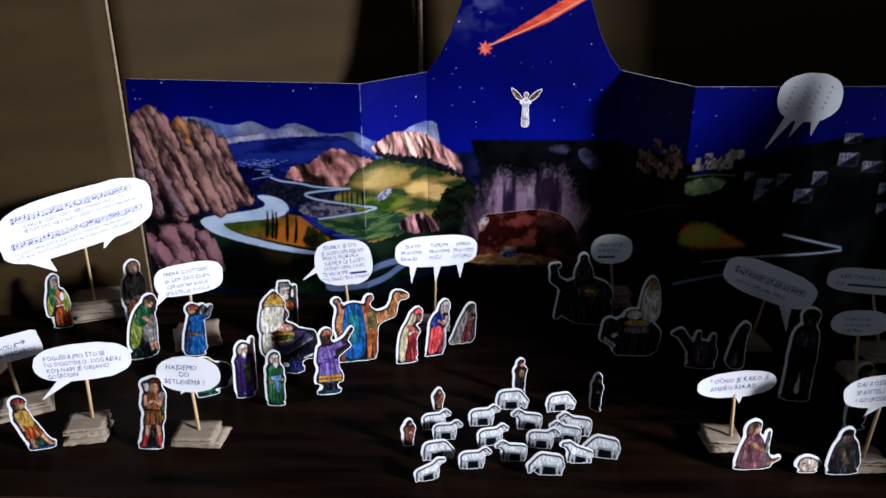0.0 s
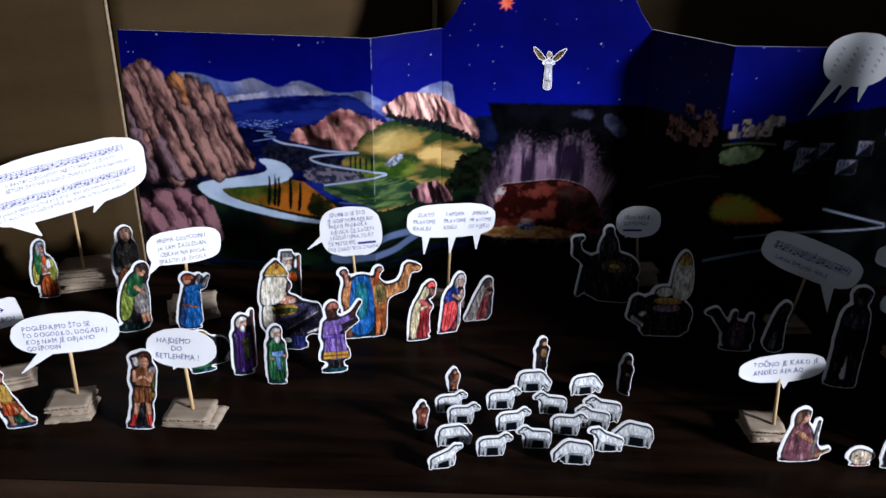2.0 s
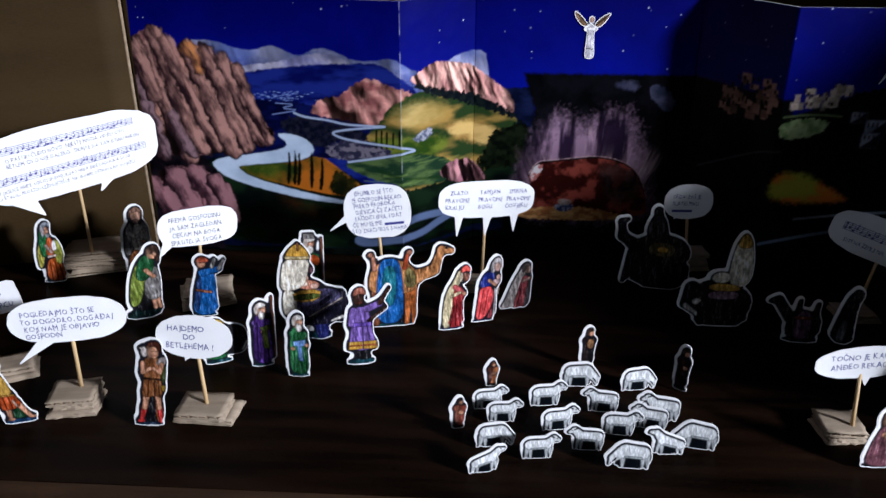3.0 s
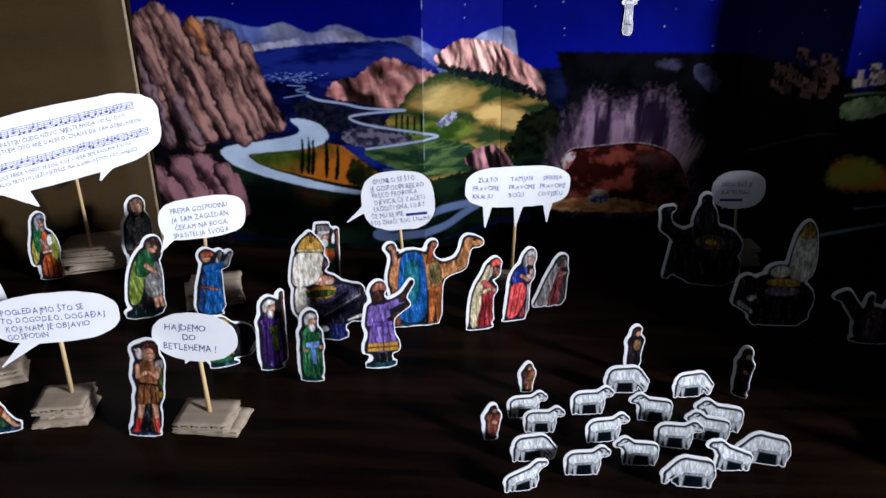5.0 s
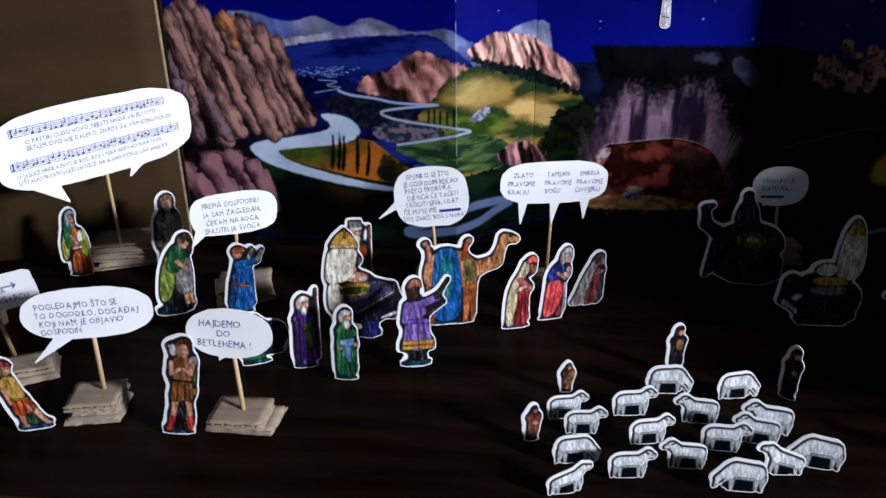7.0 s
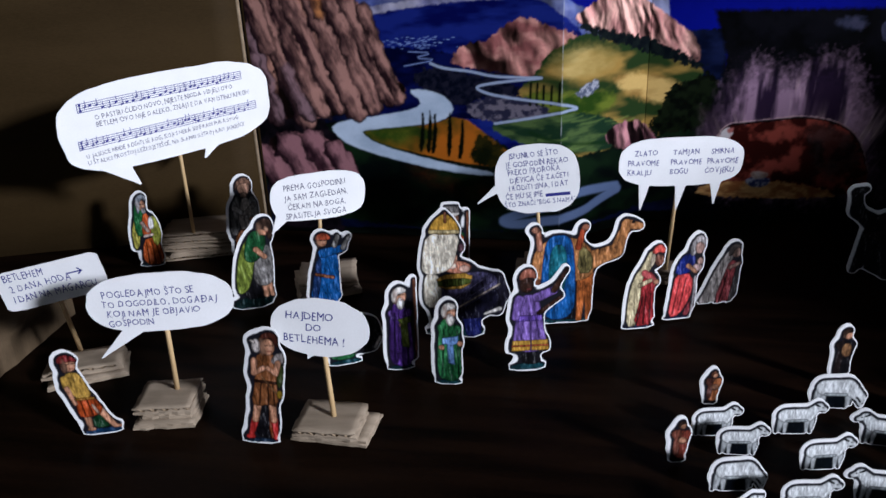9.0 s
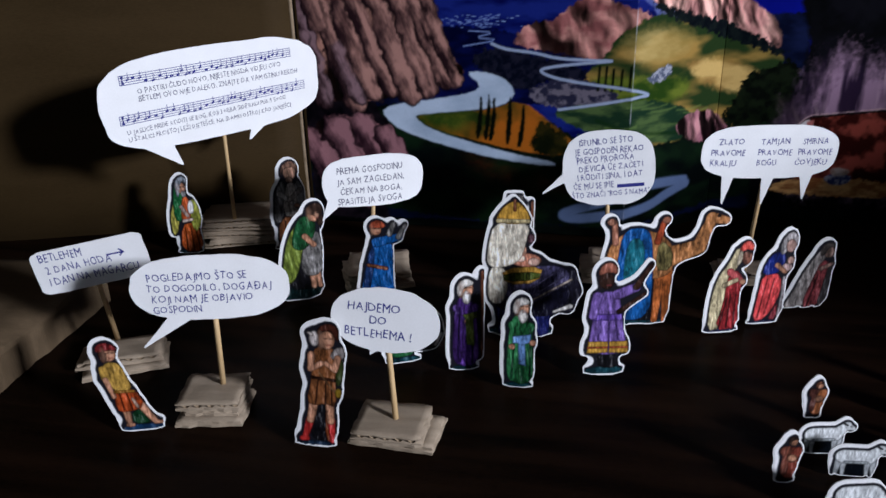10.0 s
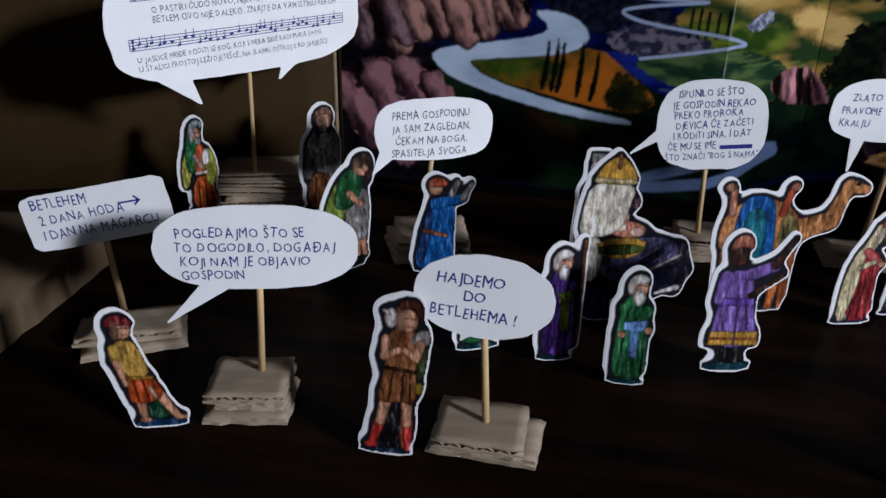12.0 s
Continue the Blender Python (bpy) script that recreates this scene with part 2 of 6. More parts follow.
# the opening here is added, unseen, to seat the rear fill light
structure("wall_south", "plain plaster wall with an unseen opening added for fill light",
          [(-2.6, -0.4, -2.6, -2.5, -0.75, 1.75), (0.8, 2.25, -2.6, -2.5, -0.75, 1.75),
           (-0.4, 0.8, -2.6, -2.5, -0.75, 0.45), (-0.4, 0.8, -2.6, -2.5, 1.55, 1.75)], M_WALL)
structure("window_1", "white frame of the small window", [(2.14, 2.26, -0.91, -0.88, 0.77, 1.15), (2.14, 2.26, -0.56, -0.53, 0.77, 1.15), (2.14, 2.26, -0.88, -0.56, 0.77, 0.80), (2.14, 2.26, -0.88, -0.56, 1.12, 1.15)], M_CARD)
# frame added round that unseen opening
structure("window_2", "white frame added round the unseen fill light's opening", [(-0.41, -0.36, -2.61, -2.49, 0.44, 1.56), (0.76, 0.81, -2.61, -2.49, 0.44, 1.56), (-0.36, 0.76, -2.61, -2.49, 0.44, 0.49), (-0.36, 0.76, -2.61, -2.49, 1.51, 1.56)], M_CARD)


# ---- the cardboard box round the scene ----
def sheet_between(bm, a, b, z0, z1, thick=0.005, cuts=24, seed=0, bow=0.004, tops=None):
    """An upright, slightly bowed board from a to b in plan."""
    a, b = Vector((*a, 0)), Vector((*b, 0))
    n = (b - a).normalized().cross(Vector((0, 0, 1)))
    grid = []
    rows = 12
    for side in (0, 1):
        for i in range(cuts + 1):
            f = i / cuts
            top = z1 if tops is None else float(np.interp(f, *tops))
            for j in range(rows + 1):
                z = z0 + (top - z0) * j / rows
                off = bow * (noise.noise(Vector((f * 3 + seed, z * 5, seed))) + 0.4 * noise.noise(Vector((f * 11, z * 13, seed))))
                p = a.lerp(b, f) + n * (off + side * thick)
                grid.append(bm.verts.new((p.x, p.y, z)))
    w = rows + 1
    size = (cuts + 1) * w
    for s in (0, 1):
        for i in range(cuts):
            for j in range(rows):
                k = s * size + i * w + j
                q = [grid[k], grid[k + w], grid[k + w + 1], grid[k + 1]]
                bm.faces.new(q if s == 0 else q[::-1]).smooth = True
    rim = [i * w for i in range(cuts + 1)] + [cuts * w + j for j in range(1, w)] + [i * w + rows for i in range(cuts - 1, -1, -1)] + [j for j in range(rows - 1, 0, -1)]
    for k, l in zip(rim, rim[1:] + rim[:1]):
        bm.faces.new((grid[l], grid[k], grid[k + size], grid[l + size]))


def make_box():
    t = thing("cardboard_box", (0, 0, 0), "large brown corrugated cardboard box standing open round the scene", "box")
    c = (-0.3355, 0.9215)
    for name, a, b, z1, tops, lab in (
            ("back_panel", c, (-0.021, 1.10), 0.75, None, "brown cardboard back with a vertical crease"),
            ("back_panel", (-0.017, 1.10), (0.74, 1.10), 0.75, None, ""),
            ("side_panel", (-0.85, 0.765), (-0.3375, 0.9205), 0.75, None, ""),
            # unseen right panel and added slanting flap block the window light, leaving a slit
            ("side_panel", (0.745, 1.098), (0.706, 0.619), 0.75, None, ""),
            ("shadow_flap", (0.553, 0.405), (0.697, 0.607), 0.40, ((0, 0.49, 0.73, 0.85, 1), (0.295, 0.312, 0.372, 0.40, 0.44)), "unseen slanting flap added to shade the right of the scene")):
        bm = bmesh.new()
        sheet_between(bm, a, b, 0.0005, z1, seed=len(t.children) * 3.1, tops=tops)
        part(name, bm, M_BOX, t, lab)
    bm = bmesh.new()
    rod(bm, (-0.019, 1.092, 0.0), (-0.019, 1.092, 0.75), 0.003, 0.003)
    part("crease", bm, M_FLUTE, t)
    bm = bmesh.new()
    rod(bm, (-0.3362, 0.9172, 0.0), (-0.3362, 0.9172, 0.75), 0.0016, 0.0016)
    part("corner_crease", bm, M_FLUTE, t)
    rnd = random.Random(4)
    for x0, x1, y0, y1, z0, z1, lab in ((-0.86, -0.424, 0.60, 0.755, 0.0006, 0.0225, "low folded edge of the box lying on the table"), (-0.86, -0.419, 0.61, 0.76, 0.0225, 0.0262, "")):
        bm = bmesh.new()
        nx, ny = 16, 16
        top = [[bm.verts.new((x0 + (x1 - x0) * i / nx + (0.0025 * noise.noise(Vector((j * 0.7, z1 * 90, 1))) if i == nx else 0), y0 + (y1 - y0) * j / ny, z1 + 0.003 * noise.noise(Vector((i * 0.3, j * 0.35, z1 * 50))))) for j in range(ny + 1)] for i in range(nx + 1)]
        low = [[bm.verts.new((q.co.x, q.co.y, z0)) for q in col] for col in top]
        for i in range(nx):
            for j in range(ny):
                bm.faces.new((top[i][j], top[i + 1][j], top[i + 1][j + 1], top[i][j + 1])).smooth = True
        for k in range(ny):
            bm.faces.new((low[nx][k], low[nx][k + 1], top[nx][k + 1], top[nx][k]))
            bm.faces.new((low[0][k + 1], low[0][k], top[0][k], top[0][k + 1]))
        for k in range(nx):
            bm.faces.new((low[k][0], low[k + 1][0], top[k + 1][0], top[k][0]))
            bm.faces.new((low[k + 1][ny], low[k][ny], top[k][ny], top[k + 1][ny]))
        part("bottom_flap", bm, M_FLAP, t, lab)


make_box()

# ---- the folding backdrop: outlines of its printed landscape, millimetres from its left end and above the table ----
L = dict(
    FAR=[(53, 212), (80, 212), (99, 205), (118, 203), (132, 209), (144, 205), (158, 198), (178, 208), (197, 202), (208, 196), (225, 195), (246, 199), (262, 188), (276, 183), (300, 188), (319, 196), (342, 199), (352, 193)],
    BLUE=[(91, 181), (112, 184), (137, 188), (177, 192), (210, 193), (234, 194), (253, 180), (276, 164)],
    ZIG=[(134, 155), (154, 154), (137, 150), (158, 149), (130, 144)],
    PINK1=[(166, 145), (170, 155), (181, 162), (194, 162), (205, 171), (216, 179), (227, 180), (239, 174), (264, 167), (279, 159), (269, 132), (223, 135), (193, 140)],
    PINK2=[(261, 177), (271, 183), (279, 187), (290, 192), (307, 190), (332, 186), (342, 180), (357, 169), (368, 162), (377, 152), (382, 134), (361, 141), (340, 152), (307, 160), (276, 170)],
    TREES=[(261, 175), (307, 163), (340, 156), (360, 147), (384, 135), (386, 130), (361, 136), (340, 144), (276, 164)],
    HILL=[(241, 154), (270, 168), (307, 159), (340, 148), (372, 135), (386, 130), (375, 115), (362, 93), (342, 53), (251, 68), (222, 107), (217, 125), (233, 138)],
    FIELD2=[(301, 132), (340, 128), (367, 119), (371, 112), (357, 101), (327, 109), (307, 122)],
    DTREE=[(357, 118), (374, 123), (393, 131), (399, 103), (387, 77), (358, 71), (341, 82), (352, 99)],
    BUSH=[(138, 137), (150, 145), (174, 141), (198, 135), (217, 130), (222, 120), (192, 120), (176, 112), (152, 120), (139, 130)],
    ROADU=[(151, 146), (161, 142), (183, 140), (198, 136), (223, 135), (242, 135), (218, 133), (193, 130), (185, 127), (197, 122), (222, 118), (252, 115), (272, 109), (256, 109), (232, 104), (201, 99)],
    MEAD=[(191, 99), (232, 104), (269, 107), (301, 98), (321, 85), (307, 69), (251, 76), (216, 84)],
    ROAD=[(131, 125), (144, 126), (160, 122), (169, 112), (165, 104), (150, 98), (118, 95), (94, 92), (91, 90), (101, 82), (126, 74), (168, 64), (200, 59), (200, 55), (157, 59), (115, 68), (79, 79), (66, 90), (66, 96), (77, 100), (109, 105), (137, 110), (143, 116)],
    FIELD=[(90, 92), (118, 95), (150, 98), (173, 106), (196, 89), (216, 73), (204, 63), (168, 67), (126, 76), (101, 83)],
    CYP=[(143, 112), (140, 75), (149, 114), (146, 74), (153, 111), (150, 74), (165, 113), (163, 71), (175, 106), (172, 70)],
    LOOP=[(311, 38), (284, 40), (262, 39), (242, 31), (213, 21), (205, 16), (218, 14), (250, 20), (277, 22), (295, 30), (313, 35)],
    PURP=[(295, 84), (314, 93), (336, 90), (348, 76), (354, 64), (321, 66), (301, 75)],
    ROCK=[(2, 213), (15, 221), (31, 220), (39, 211), (44, 203), (55, 208), (69, 206), (78, 196), (88, 197), (100, 191), (106, 177), (112, 162), (118, 142), (125, 132), (127, 121), (110, 115), (88, 108), (66, 103), (39, 99), (12, 104), (5, 142), (2, 178)],
    ROCK2=[(3, 78), (20, 90), (34, 89), (49, 89), (63, 83), (77, 68), (84, 51), (79, 33), (40, 28), (6, 32)],
    GREYM=[(511, 165), (522, 166), (541, 149), (534, 136), (521, 145), (512, 155)],
    GREYM2=[(474, 163), (485, 170), (502, 167), (499, 157)],
    FLAME=[(387, 59), (396, 92), (414, 125), (428, 135), (445, 119), (469, 132), (492, 134), (505, 108), (519, 70), (531, 35), (522, 24), (398, 23)],
    CAVE=[(397, 71), (405, 85), (421, 86), (447, 89), (467, 91), (495, 85), (512, 70), (521, 44), (524, 23), (398, 23)],
    CFLOOR=[(384, 22), (389, 33), (419, 37), (456, 37), (495, 28), (501, 21)],
    CRIB=[(424, 40), (447, 40), (443, 31), (428, 31)],
    CLOTH=[(397, 70), (403, 82), (413, 83), (408, 71), (401, 62)],
    RPATH=[(571, 87), (608, 105), (638, 119), (656, 121)],
    GREENF=[(652, 132), (652, 150), (681, 153), (699, 148), (684, 135)],
    ORANGE=[(651, 70), (653, 100), (682, 102), (715, 82), (732, 72)],
    RZIG=[(766, 87), (802, 78), (841, 69), (805, 64), (736, 61), (681, 55)],
    RROAD2=[(652, 29), (683, 36), (720, 43)],
    HOUSES=[(714, 148), (728, 134), (749, 140), (770, 124), (727, 125), (860, 132), (862, 110), (837, 158), (813, 189)],
)
PLAN = [(-0.333, 0.918), (-0.081, 0.897), (-0.0115, 0.948), (0.2035, 0.948), (0.26, 0.87), (0.56, 0.868)]
RUN = [0.0]
for (ax, ay), (bx, by) in zip(PLAN, PLAN[1:]):
    RUN.append(RUN[-1] + 1000 * math.hypot(bx - ax, by - ay))
TOP = (252.0, 248.5, 252.0, 252.0, 248.0, 247.0)


def paint_landscape(u, v):
    p = Print(u, v, (0.010, 0.012, 0.20))
    glow = np.clip((v - 120) / 130, 0, 1)[:, None]
    p.c = np.array((0.011, 0.022, 0.33)) * (1 - glow) + np.array((0.004, 0.006, 0.15)) * glow
    p.c *= (0.8 + 0.45 * fbm(u * 0.03, v * 0.03, 8))[:, None]
    cloud = np.clip((fbm(u * 0.03, v * 0.04, 21) - 0.45) * 3, 0, 1) * np.clip(1 - np.hypot((u - 395) / 45, (v - 324) / 50), 0, 1)
    p.lay(0.7 * cloud, slice(None), (0.25, 0.28, 0.42))
    rnd = random.Random(12)
    for _ in range(190):
        x, y = rnd.uniform(5, 945), rnd.uniform(178, 410)
        r = rnd.choice((0.28, 0.3, 0.35, 0.45, 0.65))
        p.stroke([(x, y), (x + 0.1, y)], r * 2, (0.7, 0.75, 0.9), soft=0.4, times=0, wob=0, alpha=rnd.uniform(0.4, 1))
    p.fill([(-5, 110), (955, 110), (955, -6), (-5, -6)], (0.004, 0.006, 0.007), (0.014, 0.02, 0.016), wob=1, seed=2, grain=(0.04, 0.06), times=0)
    # far ranges and the blue plain
    p.fill(L["FAR"] + [(356, 123), (55, 114)], (0.20, 0.25, 0.50), (0.46, 0.48, 0.66), wob=0.5, grain=(0.03, 0.05), seed=3, contrast=1.6, times=1, ridge=(0.03, 0.8, 0.35))
    p.fill([(53, 152), (398, 162), (405, 10), (3, 6), (-4, 152)], (0.006, 0.012, 0.04), (0.02, 0.03, 0.09), wob=1, seed=8, grain=(0.05, 0.1), times=0)
    p.fill([(51, 182), (95, 190), (132, 187), (178, 185), (244, 183), (273, 169), (277, 101), (55, 104)], (0.02, 0.035, 0.22), (0.05, 0.08, 0.32), wob=3, soft=9, seed=5, grain=(0.03, 0.1))
    p.fill([(82, 186), (109, 190), (145, 194), (178, 204), (198, 199), (210, 191), (169, 177), (123, 173)], (0.30, 0.30, 0.48), (0.56, 0.54, 0.64), wob=0.8, grain=(0.04, 0.06), seed=4, contrast=1.5, ridge=(0.04, 0.7, 0.4))
    p.fill(L["BLUE"] + [(279, 60), (75, 66)], (0.008, 0.014, 0.13), (0.03, 0.05, 0.26), wob=0.8, grain=(0.03, 0.10), seed=6, contrast=2)
    p.fill([(79, 152), (124, 160), (180, 152), (227, 142), (229, 102), (73, 99)], (0.004, 0.007, 0.05), (0.012, 0.02, 0.12), wob=1.5, seed=7, grain=(0.05, 0.12))
    for k in range(90):
        x, y = rnd.gauss(139, 13), rnd.gauss(162, 2.6)
        p.stroke([(x, y), (x + rnd.uniform(0.6, 2.2), y)], 0.5, (0.32, 0.42, 0.68), soft=0.4, times=0, alpha=0.8)
    p.stroke(L["ZIG"], 0.8, (0.30, 0.38, 0.62), times=1)
    # pink hills
    p.fill(L["PINK1"], (0.40, 0.18, 0.17), (0.64, 0.36, 0.31), wob=1.6, grain=(0.08, 0.14), seed=11, ridge=(0.07, 0.6, 0.85))
    p.fill(L["HILL"], (0.045, 0.08, 0.03), (0.42, 0.29, 0.10), wob=1.2, grain=(0.018, 0.05), seed=12, contrast=2.6)
    p.fill(L["PINK2"], (0.64, 0.35, 0.32), (0.84, 0.54, 0.46), wob=1.0, grain=(0.1, 0.06), seed=13, ridge=(0.13, 0.24, 0.6))
    p.fill(L["TREES"], (0.008, 0.014, 0.02), (0.02, 0.03, 0.03), wob=2.6, seed=14, grain=(0.3, 0.3))
    p.fill(L["FIELD2"], (0.36, 0.24, 0.09), (0.62, 0.46, 0.20), wob=1.6, soft=2.5, seed=15, grain=(0.04, 0.1))
    p.fill([(238, 152), (274, 159), (300, 153), (313, 146), (292, 133), (256, 132)], (0.36, 0.28, 0.10), (0.66, 0.54, 0.26), wob=2, soft=4, seed=16, grain=(0.03, 0.08), alpha=0.6)
    p.fill([(223, 127), (276, 121), (310, 118), (303, 102), (258, 98), (224, 110)], (0.05, 0.10, 0.02), (0.20, 0.24, 0.05), wob=2, soft=3, seed=17, grain=(0.05, 0.12))
    p.fill(L["DTREE"], (0.006, 0.010, 0.006), (0.02, 0.03, 0.015), wob=3, seed=18, grain=(0.2, 0.2))
    p.fill(L["BUSH"], (0.008, 0.012, 0.03), (0.035, 0.035, 0.06), wob=2.8, seed=19, grain=(0.3, 0.3))
    p.fill([(177, 115), (209, 124), (240, 114), (248, 102), (205, 99), (182, 103)], (0.05, 0.05, 0.09), (0.22, 0.20, 0.24), wob=2, seed=20, grain=(0.2, 0.25), contrast=2.5)
    p.fill(L["MEAD"], (0.03, 0.07, 0.04), (0.13, 0.19, 0.08), wob=1.2, seed=22, grain=(0.04, 0.12), contrast=2.4)
    for k in range(14):
        x, y = rnd.uniform(207, 307), rnd.uniform(74, 103)
        p.stroke([(x, y), (x + 12, y - 1), (x + 24, y + 1)], 0.9, (0.25, 0.34, 0.12), soft=0.8, alpha=0.5)
    p.stroke([(229, 92), (249, 84), (278, 79), (309, 77)], 2.2, (0.02, 0.06, 0.02), soft=1.2, alpha=0.8)
    p.fill([(263, 121), (276, 117), (286, 121), (291, 128), (282, 130), (272, 125)], (0.16, 0.18, 0.24), (0.42, 0.43, 0.48), wob=1.6, seed=23, grain=(0.4, 0.4), contrast=3)
    for x in (234, 239, 245, 251, 229):
        p.stroke([(x, 130 + rnd.uniform(-2, 2)), (x - 0.5, 114)], 1.8, (0.01, 0.018, 0.01), times=0)
    p.stroke(L["ROADU"], 2.1, (0.40, 0.46, 0.58), times=2)
    # the dark foreground with its wide pale road
    p.fill([(66, 97), (100, 103), (173, 103), (221, 73), (270, 69), (349, 76), (402, 84), (405, 10), (3, 6), (-1, 100)], (0.006, 0.012, 0.012), (0.02, 0.045, 0.022), wob=2, seed=24, grain=(0.03, 0.05), contrast=1.8)
    p.fill([(120, 67), (184, 54), (222, 45), (213, 34), (157, 40)], (0.02, 0.05, 0.02), (0.16, 0.05, 0.02), wob=3, soft=6, seed=25, grain=(0.05, 0.1), alpha=0.5)
    p.fill(L["FIELD"], (0.05, 0.075, 0.018), (0.46, 0.18, 0.03), wob=0.5, seed=26, grain=(0.022, 0.03), contrast=3.0, times=1)
    p.fill([(90, 93), (118, 95), (136, 97), (128, 77), (103, 83)], (0.05, 0.10, 0.02), (0.14, 0.16, 0.03), wob=1, soft=6, seed=27)
    p.fill([(187, 95), (217, 72), (204, 62), (179, 67), (183, 77)], (0.015, 0.02, 0.008), (0.06, 0.05, 0.015), wob=2.6, seed=28, soft=1.5)
    p.fill(L["ROAD"], (0.44, 0.52, 0.62), (0.56, 0.64, 0.74), wob=0.3, seed=29, grain=(0.03, 0.06), times=1)
    c = L["CYP"]
    for (x0, y0), (x1, y1) in zip(c[::2], c[1::2]):
        p.fill([(x0, y0), (x0 + 1.6, (y0 + y1) / 2), (x1 + 1.8, y1), (x1 - 1.8, y1), (x0 - 2.2, (y0 + y1) / 2)], (0.008, 0.014, 0.008), wob=0.6, times=1)
    p.stroke(L["LOOP"], 8.0, (0.20, 0.26, 0.40), times=3, soft=1.0)
    p.fill(L["PURP"], (0.34, 0.17, 0.20), (0.52, 0.29, 0.30), wob=1.4, seed=30, ridge=(0.13, 0.3))
    # the cliffs
    p.fill([(-4, 213), (9, 199), (18, 152), (55, 104), (84, 66), (60, 7), (6, 9)], (0.008, 0.007, 0.012), (0.03, 0.022, 0.03), wob=2, seed=31, grain=(0.1, 0.1))
    p.fill([(4, 5), (69, 3), (50, 67), (23, 124), (-3, 152)], (0.008, 0.007, 0.012), (0.03, 0.022, 0.03), wob=2, seed=31, grain=(0.1, 0.1), times=0)
    p.fill(L["ROCK"], (0.32, 0.17, 0.16), (0.60, 0.35, 0.28), wob=1.2, seed=32, grain=(0.04, 0.03), ridge=(0.070, 0.20, 0.95), contrast=1.6)
    p.fill([(47, 205), (59, 207), (73, 203), (79, 192), (69, 184), (54, 192)], (0.62, 0.24, 0.05), (0.70, 0.33, 0.10), wob=2.5, soft=5, seed=33, alpha=0.4)
    p.fill([(118, 127), (126, 133), (131, 125), (124, 116), (108, 113), (106, 119)], (0.05, 0.02, 0.02), (0.16, 0.08, 0.06), wob=1.5, seed=34, ridge=(0.2, 0.3, 0.8))
    p.fill(L["ROCK2"], (0.30, 0.15, 0.17), (0.52, 0.29, 0.30), wob=1.4, seed=35, ridge=(0.075, 0.3, 0.9))
    shade, lit, grey = (0.055, 0.028, 0.034), (0.56, 0.34, 0.29), (0.38, 0.26, 0.28)
    for k, (pts, w, c) in enumerate((([(5, 172), (8, 140), (18, 104)], 15, grey), ([(12, 205), (22, 160), (34, 128), (44, 100)], 17, lit), ([(5, 208), (10, 186), (18, 160)], 16, lit), ([(24, 216), (34, 184), (42, 152), (58, 108)], 18, lit),
                                     ([(36, 208), (46, 176), (58, 146), (72, 112)], 15, lit), ([(56, 202), (64, 184), (72, 150), (88, 108)], 18, lit), ([(54, 204), (60, 198), (64, 188)], 15, (0.70, 0.34, 0.14)), ([(72, 200), (82, 172), (92, 140), (104, 112)], 15, lit),
                                     ([(86, 196), (96, 172), (104, 146), (116, 116)], 13, lit), ([(100, 186), (107, 164), (113, 140), (124, 118)], 10, lit), ([(4, 150), (8, 126), (14, 108)], 12, grey), ([(30, 140), (38, 122), (46, 104)], 12, grey))):
        p.boulder(pts, w, shade, c, 700 + 9 * k)
    for k, (pts, w) in enumerate((([(6, 66), (16, 52), (22, 34)], 24), ([(26, 78), (36, 62), (44, 40)], 24), ([(48, 80), (60, 64), (66, 44)], 24), ([(68, 74), (78, 58), (80, 40)], 18), ([(30, 40), (38, 28), (44, 20)], 16))):
        p.boulder(pts, w, (0.06, 0.028, 0.04), (0.46, 0.26, 0.28), 860 + 9 * k)
    # near-black ground round the grotto, cut level along its top
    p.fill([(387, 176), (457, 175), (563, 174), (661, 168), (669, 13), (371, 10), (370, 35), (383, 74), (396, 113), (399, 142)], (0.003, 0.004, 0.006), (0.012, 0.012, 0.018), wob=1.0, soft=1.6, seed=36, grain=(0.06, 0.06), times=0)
    p.fill(L["GREYM"], (0.05, 0.06, 0.10), (0.12, 0.12, 0.18), wob=1.5, seed=37)
    p.fill(L["GREYM2"], (0.03, 0.04, 0.07), (0.09, 0.09, 0.14), wob=1.5, soft=2, seed=38)
    p.fill(L['FLAME'], (0.06, 0.035, 0.075), (0.46, 0.32, 0.42), wob=8, soft=14, seed=39, grain=(0.09, 0.02), contrast=2.4, alpha=0.85)
    ang, rad = np.arctan2(v + 55, u - 461), np.hypot(u - 461, v + 55)
    fan = np.clip((fbm(ang * 26, rad * 0.016, 39, 4) - 0.38) * 3.4, 0, 1) * np.clip((198 - rad - 46 * fbm(ang * 9, rad * 0.0, 40, 2)) / 36, 0, 1) * np.clip((v - 20) / 10, 0, 1) * np.clip((82 - np.abs(u - 458)) / 26, 0, 1)
    fan = fan * np.clip((fbm(u * 0.035, v * 0.03, 44, 3) - 0.30) * 2.6, 0.05, 1)
    p.lay(0.5 * fan, slice(None), (0.74, 0.52, 0.62))
    p.lay(0.6 * fan * np.clip((fbm(ang * 50, rad * 0.04, 41, 3) - 0.5) * 5, 0, 1), slice(None), (0.90, 0.72, 0.64))
    p.fill(L["CAVE"], (0.08, 0.018, 0.015), (0.40, 0.12, 0.09), wob=1.5, soft=0.8, seed=40, grain=(0.08, 0.08), contrast=2.4)
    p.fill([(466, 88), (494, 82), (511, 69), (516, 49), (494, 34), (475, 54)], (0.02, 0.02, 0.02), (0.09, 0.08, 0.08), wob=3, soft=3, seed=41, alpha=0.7)
